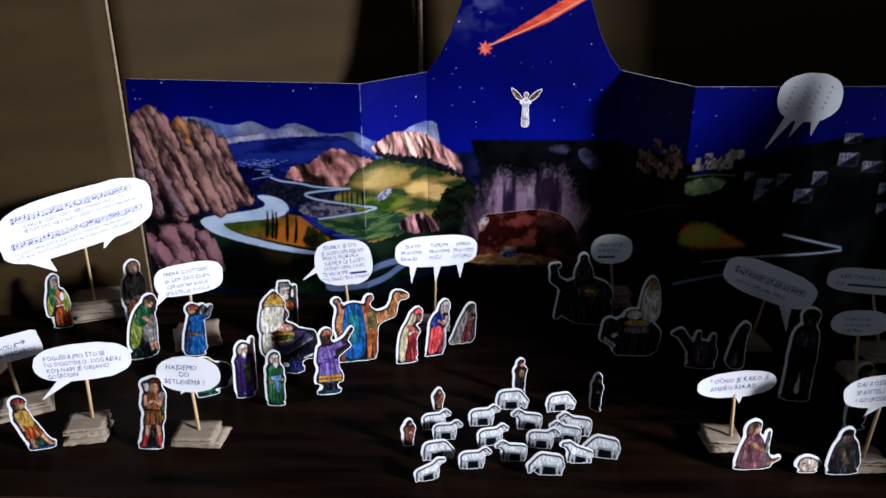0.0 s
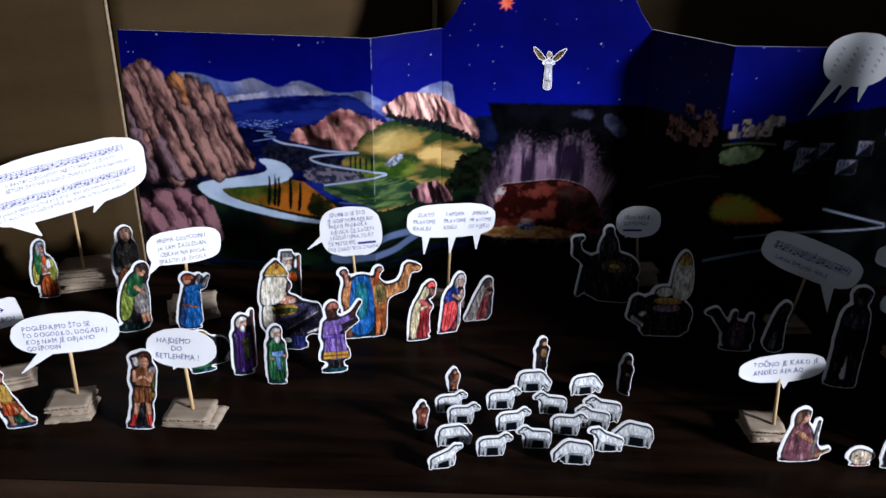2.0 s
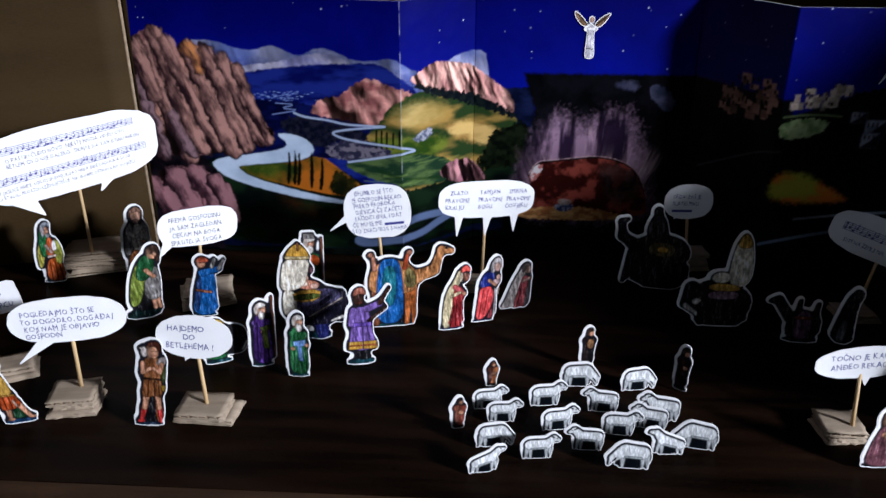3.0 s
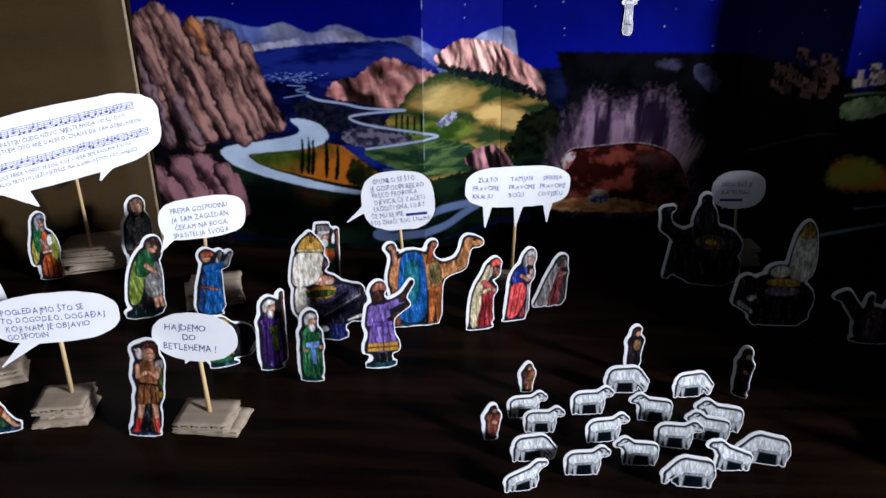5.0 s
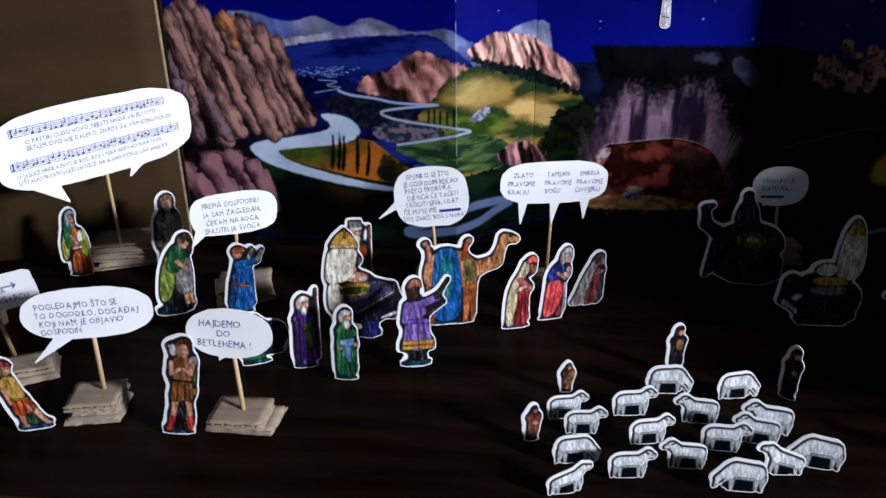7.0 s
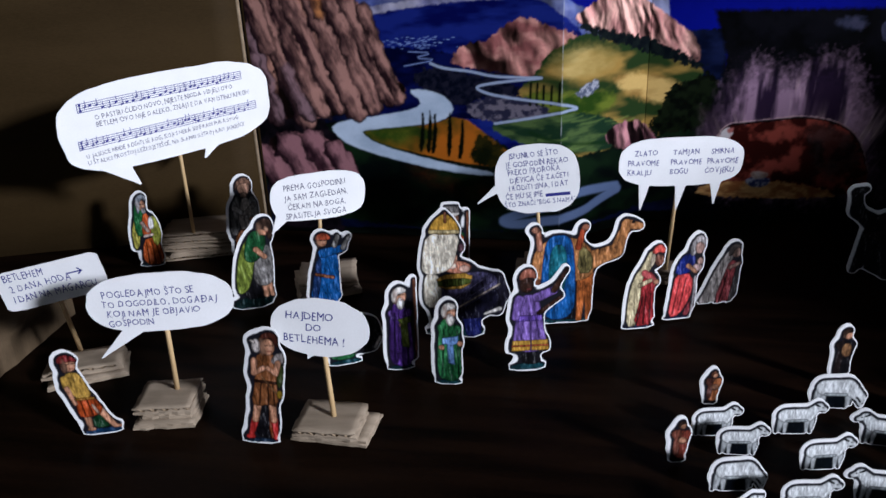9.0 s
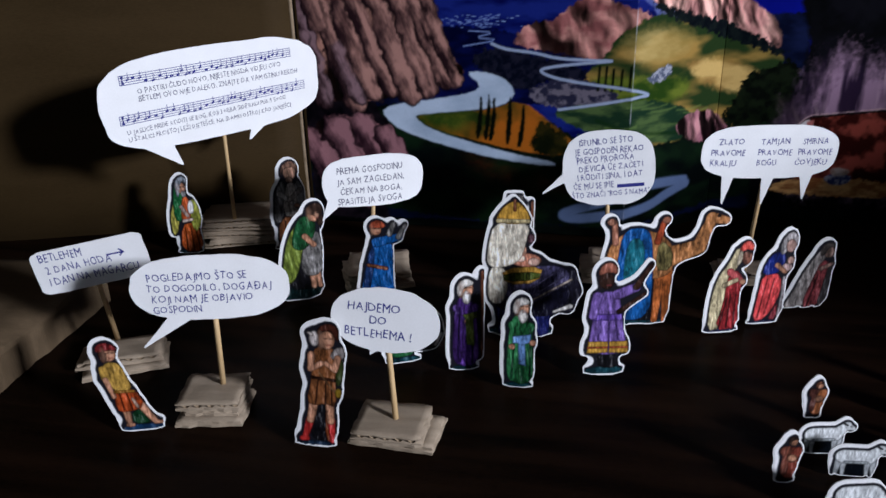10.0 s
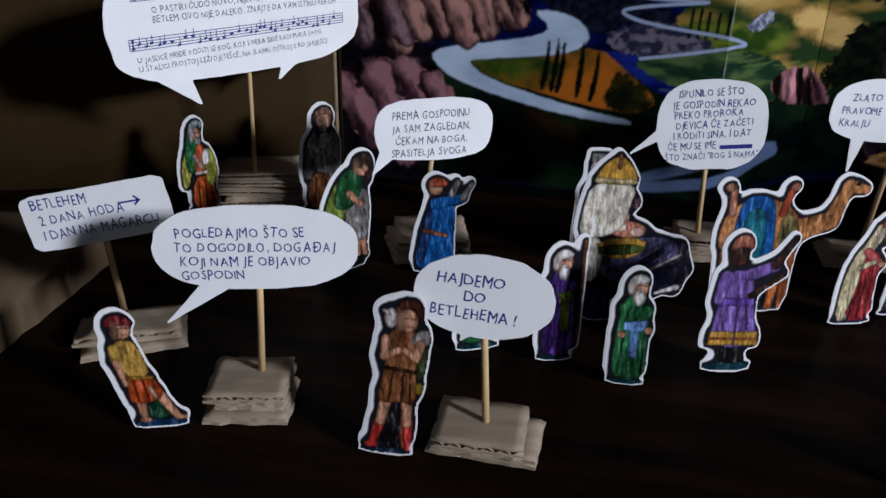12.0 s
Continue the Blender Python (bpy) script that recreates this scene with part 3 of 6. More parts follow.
    p.stroke(L["CAVE"][:8], 1.6, (0.004, 0.003, 0.003), wob=1.2)
    p.stroke([(x, y + 1.4) for x, y in L["CAVE"][:8]], 0.9, (0.62, 0.46, 0.46), wob=1.0, alpha=0.8)
    p.fill(L["CFLOOR"], (0.46, 0.22, 0.09), (0.85, 0.55, 0.26), wob=1.4, seed=42, grain=(0.1, 0.2))
    p.fill(L["CRIB"], (0.10, 0.13, 0.30), (0.50, 0.52, 0.60), wob=0.6, seed=43, grain=(0.4, 0.3), contrast=3)
    p.fill([(428, 44), (435, 46), (444, 43), (440, 38), (430, 38)], (0.62, 0.58, 0.55), (0.40, 0.30, 0.26), wob=0.5, seed=44)
    p.fill(L["CLOTH"], (0.52, 0.22, 0.20), (0.70, 0.66, 0.66), wob=0.8, seed=45, grain=(0.2, 0.2), contrast=3)
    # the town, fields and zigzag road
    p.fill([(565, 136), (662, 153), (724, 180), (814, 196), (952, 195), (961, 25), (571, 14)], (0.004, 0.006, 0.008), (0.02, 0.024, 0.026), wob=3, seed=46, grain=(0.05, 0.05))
    p.stroke(L["RPATH"], 2.0, (0.12, 0.12, 0.13), alpha=0.8)
    for k in range(46):
        x, y = rnd.uniform(586, 638), rnd.uniform(145, 180)
        y = min(y, 145 + 40 * math.sin(math.pi * (x - 573) / 86))
        w, h, g = rnd.uniform(4, 9), rnd.uniform(4, 9), rnd.uniform(0.3, 1.0)
        p.fill([(x, y), (x + w, y), (x + w, y + h), (x, y + h)], (0.52 * g, 0.32 * g, 0.24 * g), (0.70 * g, 0.45 * g, 0.34 * g), wob=0.5, seed=400 + k, times=0)
    for k in range(34):
        x, y = rnd.uniform(589, 643), rnd.uniform(149, 186)
        p.fill([(x, y), (x + 2.2, y), (x + 2.2, y + 3.4), (x, y + 3.4)], (0.006, 0.005, 0.005), wob=0.3, times=0)
    for k in range(30):
        x, y = rnd.uniform(657, 705), rnd.uniform(159, 179)
        w, h, g = rnd.uniform(4, 9), rnd.uniform(4, 9), rnd.uniform(0.35, 1.0)
        p.fill([(x, y), (x + w, y), (x + w, y + h), (x, y + h)], (0.70 * g, 0.58 * g, 0.50 * g), (0.92 * g, 0.80 * g, 0.68 * g), wob=0.5, seed=500 + k, times=0)
    for k in range(26):
        x, y = rnd.uniform(658, 711), rnd.uniform(163, 187)
        p.fill([(x, y), (x + 1.6, y), (x + 1.6, y + 2.4), (x, y + 2.4)], (0.03, 0.02, 0.02), wob=0.3, times=0)
    p.fill(L["GREENF"], (0.26, 0.38, 0.18), (0.56, 0.64, 0.38), wob=1.5, seed=49)
    p.stroke([(654, 153), (680, 156), (705, 154)], 2.0, (0.24, 0.30, 0.16))
    p.fill(L["ORANGE"], (0.80, 0.30, 0.06), (0.52, 0.50, 0.09), wob=2, soft=3, seed=50, grain=(0.035, 0.06), contrast=2.5)
    p.stroke(L["RZIG"], 2.4, (0.50, 0.56, 0.64), times=1)
    p.stroke(L["RROAD2"], 3.2, (0.30, 0.36, 0.46))
    for k, (x, y) in enumerate(L["HOUSES"] + [(873, 147), (899, 128), (787, 143), (811, 164), (918, 169)]):
        w, h = 14 + (k * 5) % 9, 10 + (k * 7) % 8
        p.fill([(x, y), (x + w, y), (x + w, y + h), (x, y + h)], (0.20, 0.21, 0.28), (0.44, 0.44, 0.50), wob=0.4, seed=51 + k, times=0)
        p.fill([(x, y), (x + w, y), (x + w, y + h)], (0.02, 0.02, 0.04), (0.06, 0.05, 0.06), wob=0.4, seed=61 + k, times=0)
        for q in range(3):
            p.fill([(x + 2 + 4 * q, y + h * 0.6), (x + 3.4 + 4 * q, y + h * 0.6), (x + 3.4 + 4 * q, y + h * 0.85), (x + 2 + 4 * q, y + h * 0.85)], (0.01, 0.01, 0.02), wob=0.1, times=0)
    # the comet
    p.fill([(404, 278), (471, 304), (525, 336), (505, 339), (455, 309)], (0.62, 0.10, 0.06), (0.80, 0.20, 0.12), wob=0.5, seed=70, grain=(0.05, 0.2), times=0, soft=0.8)
    p.stroke([(405, 279), (461, 302), (520, 335)], 1.6, (0.85, 0.45, 0.25), alpha=0.8)
    ring = [(403 + (8.5 if k % 2 == 0 else 4.6) * math.cos(k * math.pi / 8), 277 + (8.5 if k % 2 == 0 else 4.6) * math.sin(k * math.pi / 8)) for k in range(16)]
    p.fill(ring, (0.78, 0.15, 0.08), (0.85, 0.30, 0.2), wob=0.4, seed=71, times=0)
    # rubbed folds and edges
    for s, w in ((RUN[1], 0.6),):
        wear = np.clip(1.2 - np.abs(u - s) / w, 0, 1) * np.clip((fbm(u * 0.2, v * 0.12, 77) - 0.42) * 6, 0, 1)
        p.lay(0.5 * wear, slice(None), (0.6, 0.62, 0.66))
    return np.clip(0.90 * np.clip(p.c, 0, 1) ** 1.36, 0, 0.9)


def tower_inset(z):
    """How far the tall middle panel has drawn in at height z."""
    return float(np.interp(z, (251, 254, 268, 292, 328, 368, 428), (0, 2, 13, 26, 39, 50, 58)))


def make_backdrop():
    t = thing("folding_backdrop", (0, 0, 0), "folded printed card backdrop with a night landscape, comet and grotto", "backdrop")
    labels = ("blue night sky over red cliffs and a winding pale road", "pink mountain above yellow hills", "tall middle panel with comet and dark grotto", "dark panel with a castle", "dark town with an orange field")
    for k in range(5):
        (ax, ay), (bx, by) = PLAN[k], PLAN[k + 1]
        length = RUN[k + 1] - RUN[k]
        step = (0.8, 0.8, 0.85, 1.1, 1.2)[k]
        nu = int(length / step)
        heights = np.linspace(0.6, 420.0 if k == 2 else 1.0, int((420 if k == 2 else 252) / step))
        us, vs, fs = [], [], []
        for h in heights:
            f = np.linspace(0, 1, nu + 1)
            if k == 2:
                inset = tower_inset(h)
                u = inset + (length - 2 * inset) * f
                v = np.full(nu + 1, h)
            else:
                u = length * f
                v = (0.6 + (h - 0.6) / 0.4 * 1.0 * (TOP[k] + (TOP[k + 1] - TOP[k]) * f - 0.6))
            us.append(u)
            vs.append(v)
        u, v = np.array(us), np.array(vs)
        rows, cols = u.shape
        d = np.array(((bx - ax), (by - ay))) / (length * MM)
        n = np.array((d[1], -d[0]))
        bulge = 0.9 * (fbm(u * 0.02, v * 0.02, 90 + k) - 0.5) * np.sin(np.pi * np.clip(u / length, 0, 1))
        front = np.stack([ax + d[0] * u * MM + n[0] * bulge * MM, ay + d[1] * u * MM + n[1] * bulge * MM, v * MM], -1).reshape(-1, 3)
        rim = [j for j in range(cols)] + [i * cols + cols - 1 for i in range(1, rows)] + [(rows - 1) * cols + j for j in range(cols - 2, -1, -1)] + [i * cols for i in range(rows - 2, 0, -1)]
        back = front[rim] - np.array((n[0], n[1], 0)) * 1.4 * MM
        base = len(front)
        faces = []
        for i in range(rows - 1):
            r = i * cols
            faces += [(r + j, r + j + 1, r + cols + j + 1, r + cols + j) for j in range(cols - 1)]
        count = len(faces)
        for a in range(len(rim)):
            b = (a + 1) % len(rim)
            faces.append((rim[b], rim[a], base + a, base + b))
        faces.append(tuple(base + a for a in range(len(rim) - 1, -1, -1)))
        me = bpy.data.meshes.new("panel")
        me.from_pydata(np.concatenate([front, back]).tolist(), [], faces)
        me.materials.append(M_PRINT)
        me.materials.append(M_CARD)
        idx = np.ones(len(faces), np.int32)
        idx[:count] = 0
        me.polygons.foreach_set("material_index", idx)
        smooth = np.zeros(len(faces), bool)
        smooth[:count] = True
        me.polygons.foreach_set("use_smooth", smooth)
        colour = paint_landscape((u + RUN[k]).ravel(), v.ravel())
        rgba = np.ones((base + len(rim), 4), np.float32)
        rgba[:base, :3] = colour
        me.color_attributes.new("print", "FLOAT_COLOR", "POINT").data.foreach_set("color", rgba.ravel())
        ob = new("panel", me)
        ob.parent = t
        tagged(ob, labels[k])
    return t


make_backdrop()


# ---- cut-out cards: shapes are unions of simple forms, in millimetres ----
def form_distance(f, u, v):
    kind = f[0]
    if kind == "E":
        _, cx, cy, rx, ry, *_ = f
        k = np.hypot((u - cx) / rx, (v - cy) / ry)
        return (k - 1) * min(rx, ry)
    if kind == "C":
        _, x0, y0, x1, y1, r0, r1, *_ = f
        dx, dy = x1 - x0, y1 - y0
        t = np.clip(((u - x0) * dx + (v - y0) * dy) / (dx * dx + dy * dy + 1e-9), 0, 1)
        return np.hypot(u - x0 - t * dx, v - y0 - t * dy) - (r0 + (r1 - r0) * t)
    return polygon_distance(u, v, rounded(f[1], f[3] if len(f) > 3 else 2))


def form_box(f):
    if f[0] == "E":
        return f[1] - f[3], f[1] + f[3], f[2] - f[4], f[2] + f[4]
    if f[0] == "C":
        r = max(f[5], f[6])
        return min(f[1], f[3]) - r, max(f[1], f[3]) + r, min(f[2], f[4]) - r, max(f[2], f[4]) + r
    a = np.array(f[1], float)
    return a[:, 0].min(), a[:, 0].max(), a[:, 1].min(), a[:, 1].max()


def form_colour(f):
    return f[5] if f[0] == "E" else f[7] if f[0] == "C" else f[2]


def contour(d, us, vs, level):
    """The longest closed line d = level on a grid."""
    ins = d < level
    ny, nx = d.shape

    def cut(i, j, k, l):
        a, b = d[i, j], d[k, l]
        t = (level - a) / (b - a)
        return (us[j] + t * (us[l] - us[j]), vs[i] + t * (vs[k] - vs[i]))

    s = ins[:-1, :-1].astype(int) + ins[:-1, 1:] + ins[1:, :-1] + ins[1:, 1:]
    links = {}
    where = {}
    for i, j in zip(*np.nonzero((s > 0) & (s < 4))):
        corner = [(i, j), (i, j + 1), (i + 1, j + 1), (i + 1, j)]
        hits = []
        for a, b in zip(corner, corner[1:] + corner[:1]):
            if ins[a] != ins[b]:
                key = (min(a, b), max(a, b))
                where[key] = cut(*a, *b)
                hits.append(key)
        for a, b in zip(hits[::2], hits[1::2]):
            links.setdefault(a, []).append(b)
            links.setdefault(b, []).append(a)
    best, seen = [], set()
    for start in links:
        if start in seen:
            continue
        loop, here, prev = [], start, None
        while here is not None and here not in seen:
            seen.add(here)
            loop.append(where[here])
            nxt = [q for q in links[here] if q != prev and q not in seen]
            prev, here = here, (nxt[0] if nxt else None)
        if len(loop) > len(best):
            best = loop
    return np.array(best)


def card_mesh(name, forms, margin, step, printed_front=True, line=1.1, thick=0.7, brace=False, seed=0, fold=0.6, bend=0.0, ground=True, round_by=0.0):
    """A card cut round its forms, with a white margin and, where printed, a black line round the picture."""
    bx = np.array([form_box(f) for f in forms])
    lo_u, hi_u, lo_v, hi_v = bx[:, 0].min() - margin - 2, bx[:, 1].max() + margin + 2, bx[:, 2].min() - margin - 2, bx[:, 3].max() + margin + 2
    us, vs = np.arange(lo_u, hi_u, step), np.arange(lo_v, hi_v, step)
    U, V = np.meshgrid(us, vs)
    ds = [form_distance(f, U, V) for f in forms]
    d = -round_by * np.log(sum(np.exp(-np.clip(q, -40, 60) / round_by) for q in ds)) + 0.5 * round_by if round_by else np.minimum.reduce(ds)
    d = d + 0.5 * (fbm(U * 0.25, V * 0.25, seed) - 0.5)
    if printed_front and margin > 1:
        sx, sy = int(round(1.5 / step)), int(round(0.9 / step))
        shifted = np.roll(np.roll(d, -sx, 1), sy, 0)
        edge = np.minimum(np.maximum(shifted, d - 1.2), d + 1.7)
    else:
        edge = d
    if ground:
        foot = np.clip((V - 3.5) / 5.0, 0, 1)
        edge = edge + (1 - foot) * (margin - 0.55)
    outer = np.maximum(edge, margin - V) if ground else edge
    ring = contour(outer, us, vs, margin)
    ring = ring[::2] if len(ring) > 260 else ring
    bm = bmesh.new()

    def at(x, y, z):
        return Vector((x, y + bend * (z * z) * 0.001, z)) * MM

    lo = [bm.verts.new(at(x, 0, y)) for x, y in ring]
    hi = [bm.verts.new(at(x, thick, y)) for x, y in ring]
    f1 = bm.faces.new(lo)
    f2 = bm.faces.new(hi[::-1])
    for a in range(len(lo)):
        b = (a + 1) % len(lo)
        bm.faces.new((lo[b], lo[a], hi[a], hi[b]))
    bmesh.ops.recalc_face_normals(bm, faces=bm.faces[:])
    bmesh.ops.triangulate(bm, faces=[f1, f2])
    if brace:
        w = brace
        pts = [(-w / 2, thick, 0.2), (w / 2, thick, 0.2), (w / 2, thick + 11, 0.2), (-w / 2, thick + 11, 0.2), (w / 2, thick, 17), (-w / 2, thick, 17)]
        q = [bm.verts.new(Vector(x) * MM) for x in pts]
        for f in ((3, 2, 1, 0), (2, 3, 5, 4)):
            bm.faces.new([q[k] for k in f])
    me = bpy.data.meshes.new(name)
    bm.to_mesh(me)
    bm.free()
    me.materials.append(M_CARD)
    if not printed_front:
        return me
    # the printed sheet
    p = Print(U.ravel(), V.ravel(), (0.80, 0.80, 0.79))
    dd = d.ravel()
    p.lay(np.clip(0.5 - (dd - line) / 0.5, 0, 1), slice(None), (0.008, 0.008, 0.012))
    groups = []
    for f, q in zip(forms, ds):
        if groups and groups[-1][0] is form_colour(f):
            groups[-1][1] = np.minimum(groups[-1][1], q.ravel())
        else:
            groups.append([form_colour(f), q.ravel()])
    for k, (c, q) in enumerate(groups):
        s = np.nonzero(q < 1.0)[0]
        c = np.array(c)
        u, v = p.u[s], p.v[s]
        streak = fbm((u + 2.5 * fbm(u * 0.1, v * 0.1, seed + k, 2)) * 0.58 + 0.05 * v, v * 0.10, seed + 31 * k, 3)
        blot = fbm(u * 0.3, v * 0.3, seed + 7 * k, 3)
        ease = 1 - 0.62 * float(c.max())
        tone = 1 + ease * fold * 3.8 * (streak - 0.48) + (0.25 + 1.2 * fold) * (blot - 0.5)
        fine = fbm((u + 1.2 * blot) * 1.5 + 0.1 * v, v * 0.34, seed + 13 * k, 3)
        tone = tone * np.clip(0.30 + 1.25 * fine, 0.35, 1.3)
        crease = np.clip((np.abs(streak - 0.46) - 0.012) * 40, 0, 1)
        crease = np.maximum(crease, np.clip((fbm(u * 0.16, v * 0.16, seed + 11 * k, 2) - 0.42) * 12, 0, 1))
        rim = np.clip(1 + q[s] / 1.3, 0, 1) ** 2
        tone = np.clip(tone * (1 - 0.8 * rim) * (1 - min(1.0, ease * fold) * (1 - crease)), 0.04, 2.0)
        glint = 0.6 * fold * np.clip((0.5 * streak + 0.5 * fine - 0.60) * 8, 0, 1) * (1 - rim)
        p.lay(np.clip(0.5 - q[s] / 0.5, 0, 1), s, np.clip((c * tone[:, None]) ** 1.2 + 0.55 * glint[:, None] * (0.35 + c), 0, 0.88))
    # eyes, brows, mouths and shaded cheeks of the painted heads
    for f in forms:
        if f[0] == "E" and form_colour(f) in (SKIN, DSKIN) and f[3] >= 3.3:
            x, y, r, h = f[1], f[2], f[3], f[4]
            c = np.array(form_colour(f))
            p.fill([(x - r, y + h), (x - 0.45 * r, y + h * 0.5), (x - 0.3 * r, y - h * 0.6), (x - r, y - h)], tuple(c * 0.45), wob=0.4, soft=1.2, times=1, alpha=0.7)
            p.fill([(x + 0.1 * r, y + 0.2 * h), (x + 0.5 * r, y + 0.2 * h), (x + 0.55 * r, y - 0.35 * h), (x + 0.2 * r, y - 0.4 * h)], tuple(np.clip(c * 1.5, 0, 0.8)), wob=0.3, soft=0.8, times=1, alpha=0.6)
            for ex in (-0.12, 0.55):
                p.stroke([(x + (ex - 0.16) * r, y + 0.16 * h), (x + (ex + 0.16) * r, y + 0.18 * h)], 0.75, (0.02, 0.012, 0.01), soft=0.4, times=0, alpha=0.9)
            p.stroke([(x + 0.05 * r, y - 0.52 * h), (x + 0.5 * r, y - 0.5 * h)], 0.6, (0.16, 0.03, 0.03), soft=0.4, times=0, alpha=0.8)
    keep = (outer < margin - 0.45)
    quad = keep[:-1, :-1] & keep[:-1, 1:] & keep[1:, :-1] & keep[1:, 1:]
    ii, jj = np.nonzero(quad)
    nx = len(us)
    corners = np.stack([ii * nx + jj, ii * nx + jj + 1, (ii + 1) * nx + jj + 1, (ii + 1) * nx + jj], 1)
    used, inv = np.unique(corners, return_inverse=True)
    inv = inv.reshape(-1, 4)
    old = len(me.vertices)
    n_old = len(me.polygons)
    co = np.empty(old * 3)
    me.vertices.foreach_get("co", co)
    old_faces = [tuple(q.vertices) for q in me.polygons]
    extra = np.stack([p.u[used], -0.12 + bend * p.v[used] ** 2 * 0.001, p.v[used]], 1) * MM
    me.clear_geometry()
    me.from_pydata(np.concatenate([co.reshape(-1, 3), extra]).tolist(), [], old_faces + (inv + old).tolist())
    me.materials.append(M_FIG)
    idx = np.ones(len(me.polygons), np.int32)
    idx[:n_old] = 0
    me.polygons.foreach_set("material_index", idx)
    rgba = np.ones((len(me.vertices), 4), np.float32)
    rgba[old:, :3] = np.clip(p.c[used], 0, 1)
    me.color_attributes.new("print", "FLOAT_COLOR", "POINT").data.foreach_set("color", rgba.ravel())
    return me


def stand_card(name, me, x, y, yaw, label, category, group="", lean=0.0, size=1.0):
    ob = new(name, me)
    ob.matrix_basis = pose(x, y, 0.0006, lean, 0, yaw) @ Matrix.Diagonal((size, size, size, 1))
    return tagged(ob, label, category, group)


# colours of the figures' print
SKIN, DSKIN, HAIR, WHITE = (0.50, 0.27, 0.17), (0.05, 0.022, 0.015), (0.06, 0.035, 0.025), (0.66, 0.63, 0.58)
RED, PINK, ORANGE, YELLOW = (0.42, 0.04, 0.035), (0.72, 0.10, 0.14), (0.58, 0.13, 0.03), (0.55, 0.38, 0.06)
GREEN, LIME, BLUE, NAVY = (0.022, 0.11, 0.042), (0.19, 0.24, 0.05), (0.015, 0.11, 0.30), (0.02, 0.025, 0.12)
VIOLET, LILAC, BROWN, TAN = (0.14, 0.06, 0.30), (0.22, 0.14, 0.38), (0.20, 0.08, 0.04), (0.36, 0.20, 0.10)
GREY, BLACK, TEAL, GOLD, CREAM = (0.20, 0.19, 0.18), (0.012, 0.011, 0.014), (0.012, 0.06, 0.075), (0.50, 0.30, 0.06), (0.72, 0.66, 0.54)


def E(cx, cy, rx, ry, c):
    return ("E", cx, cy, rx, ry, c)


def C(x0, y0, x1, y1, r0, r1, c):
    return ("C", x0, y0, x1, y1, r0, r1, c)


def G(c, *pts, times=2):
    return ("G", pts, c, times)


def robed(h, w, robe, cloak, cap, trim=None, base=TEAL):
    """A standing draped shape of height h and width w."""
    out = [G(base, (-w / 2, 0), (w / 2, 0), (w / 2, 4), (-w / 2, 4), times=1),
           G(robe, (-w * 0.42, 3), (w * 0.42, 3), (w * 0.36, h * 0.45), (w * 0.30, h * 0.76), (-w * 0.26, h * 0.78), (-w * 0.36, h * 0.45)),
           G(cloak, (-w * 0.46, 5), (-w * 0.12, 4), (-w * 0.08, h * 0.50), (0, h * 0.78), (-w * 0.28, h * 0.80), (-w * 0.44, h * 0.5)),
           C(-w * 0.28, h * 0.68, w * 0.02, h * 0.52, 2.6, 2.0, cloak), C(w * 0.28, h * 0.68, w * 0.08, h * 0.54, 2.4, 1.9, robe),
           E(w * 0.06, h * 0.54, 2.0, 1.8, SKIN), E(0.4, h * 0.87, h * 0.065, h * 0.085, SKIN),
           G(cap, (-h * 0.08, h * 0.80), (-h * 0.09, h * 0.92), (0, h * 0.99), (h * 0.085, h * 0.94), (h * 0.06, h * 0.90), (-h * 0.02, h * 0.89), (-h * 0.03, h * 0.80))]
    if trim:
        out.insert(2, G(trim, (-w * 0.40, 8), (w * 0.40, 8), (w * 0.39, 14), (-w * 0.39, 14), times=1))
    return out


def leaning(forms, k):
    """The same forms drawn leaning by k."""
    out = []
    for f in forms:
        if f[0] == "E":
            out.append((f[0], f[1] + k * f[2], *f[2:]))
        elif f[0] == "C":
            out.append((f[0], f[1] + k * f[2], f[2], f[3] + k * f[4], *f[4:]))
        else:
            out.append((f[0], [(x + k * y, y) for x, y in f[1]], *f[2:]))
    return out


FIGURES = "paper figures on the table"


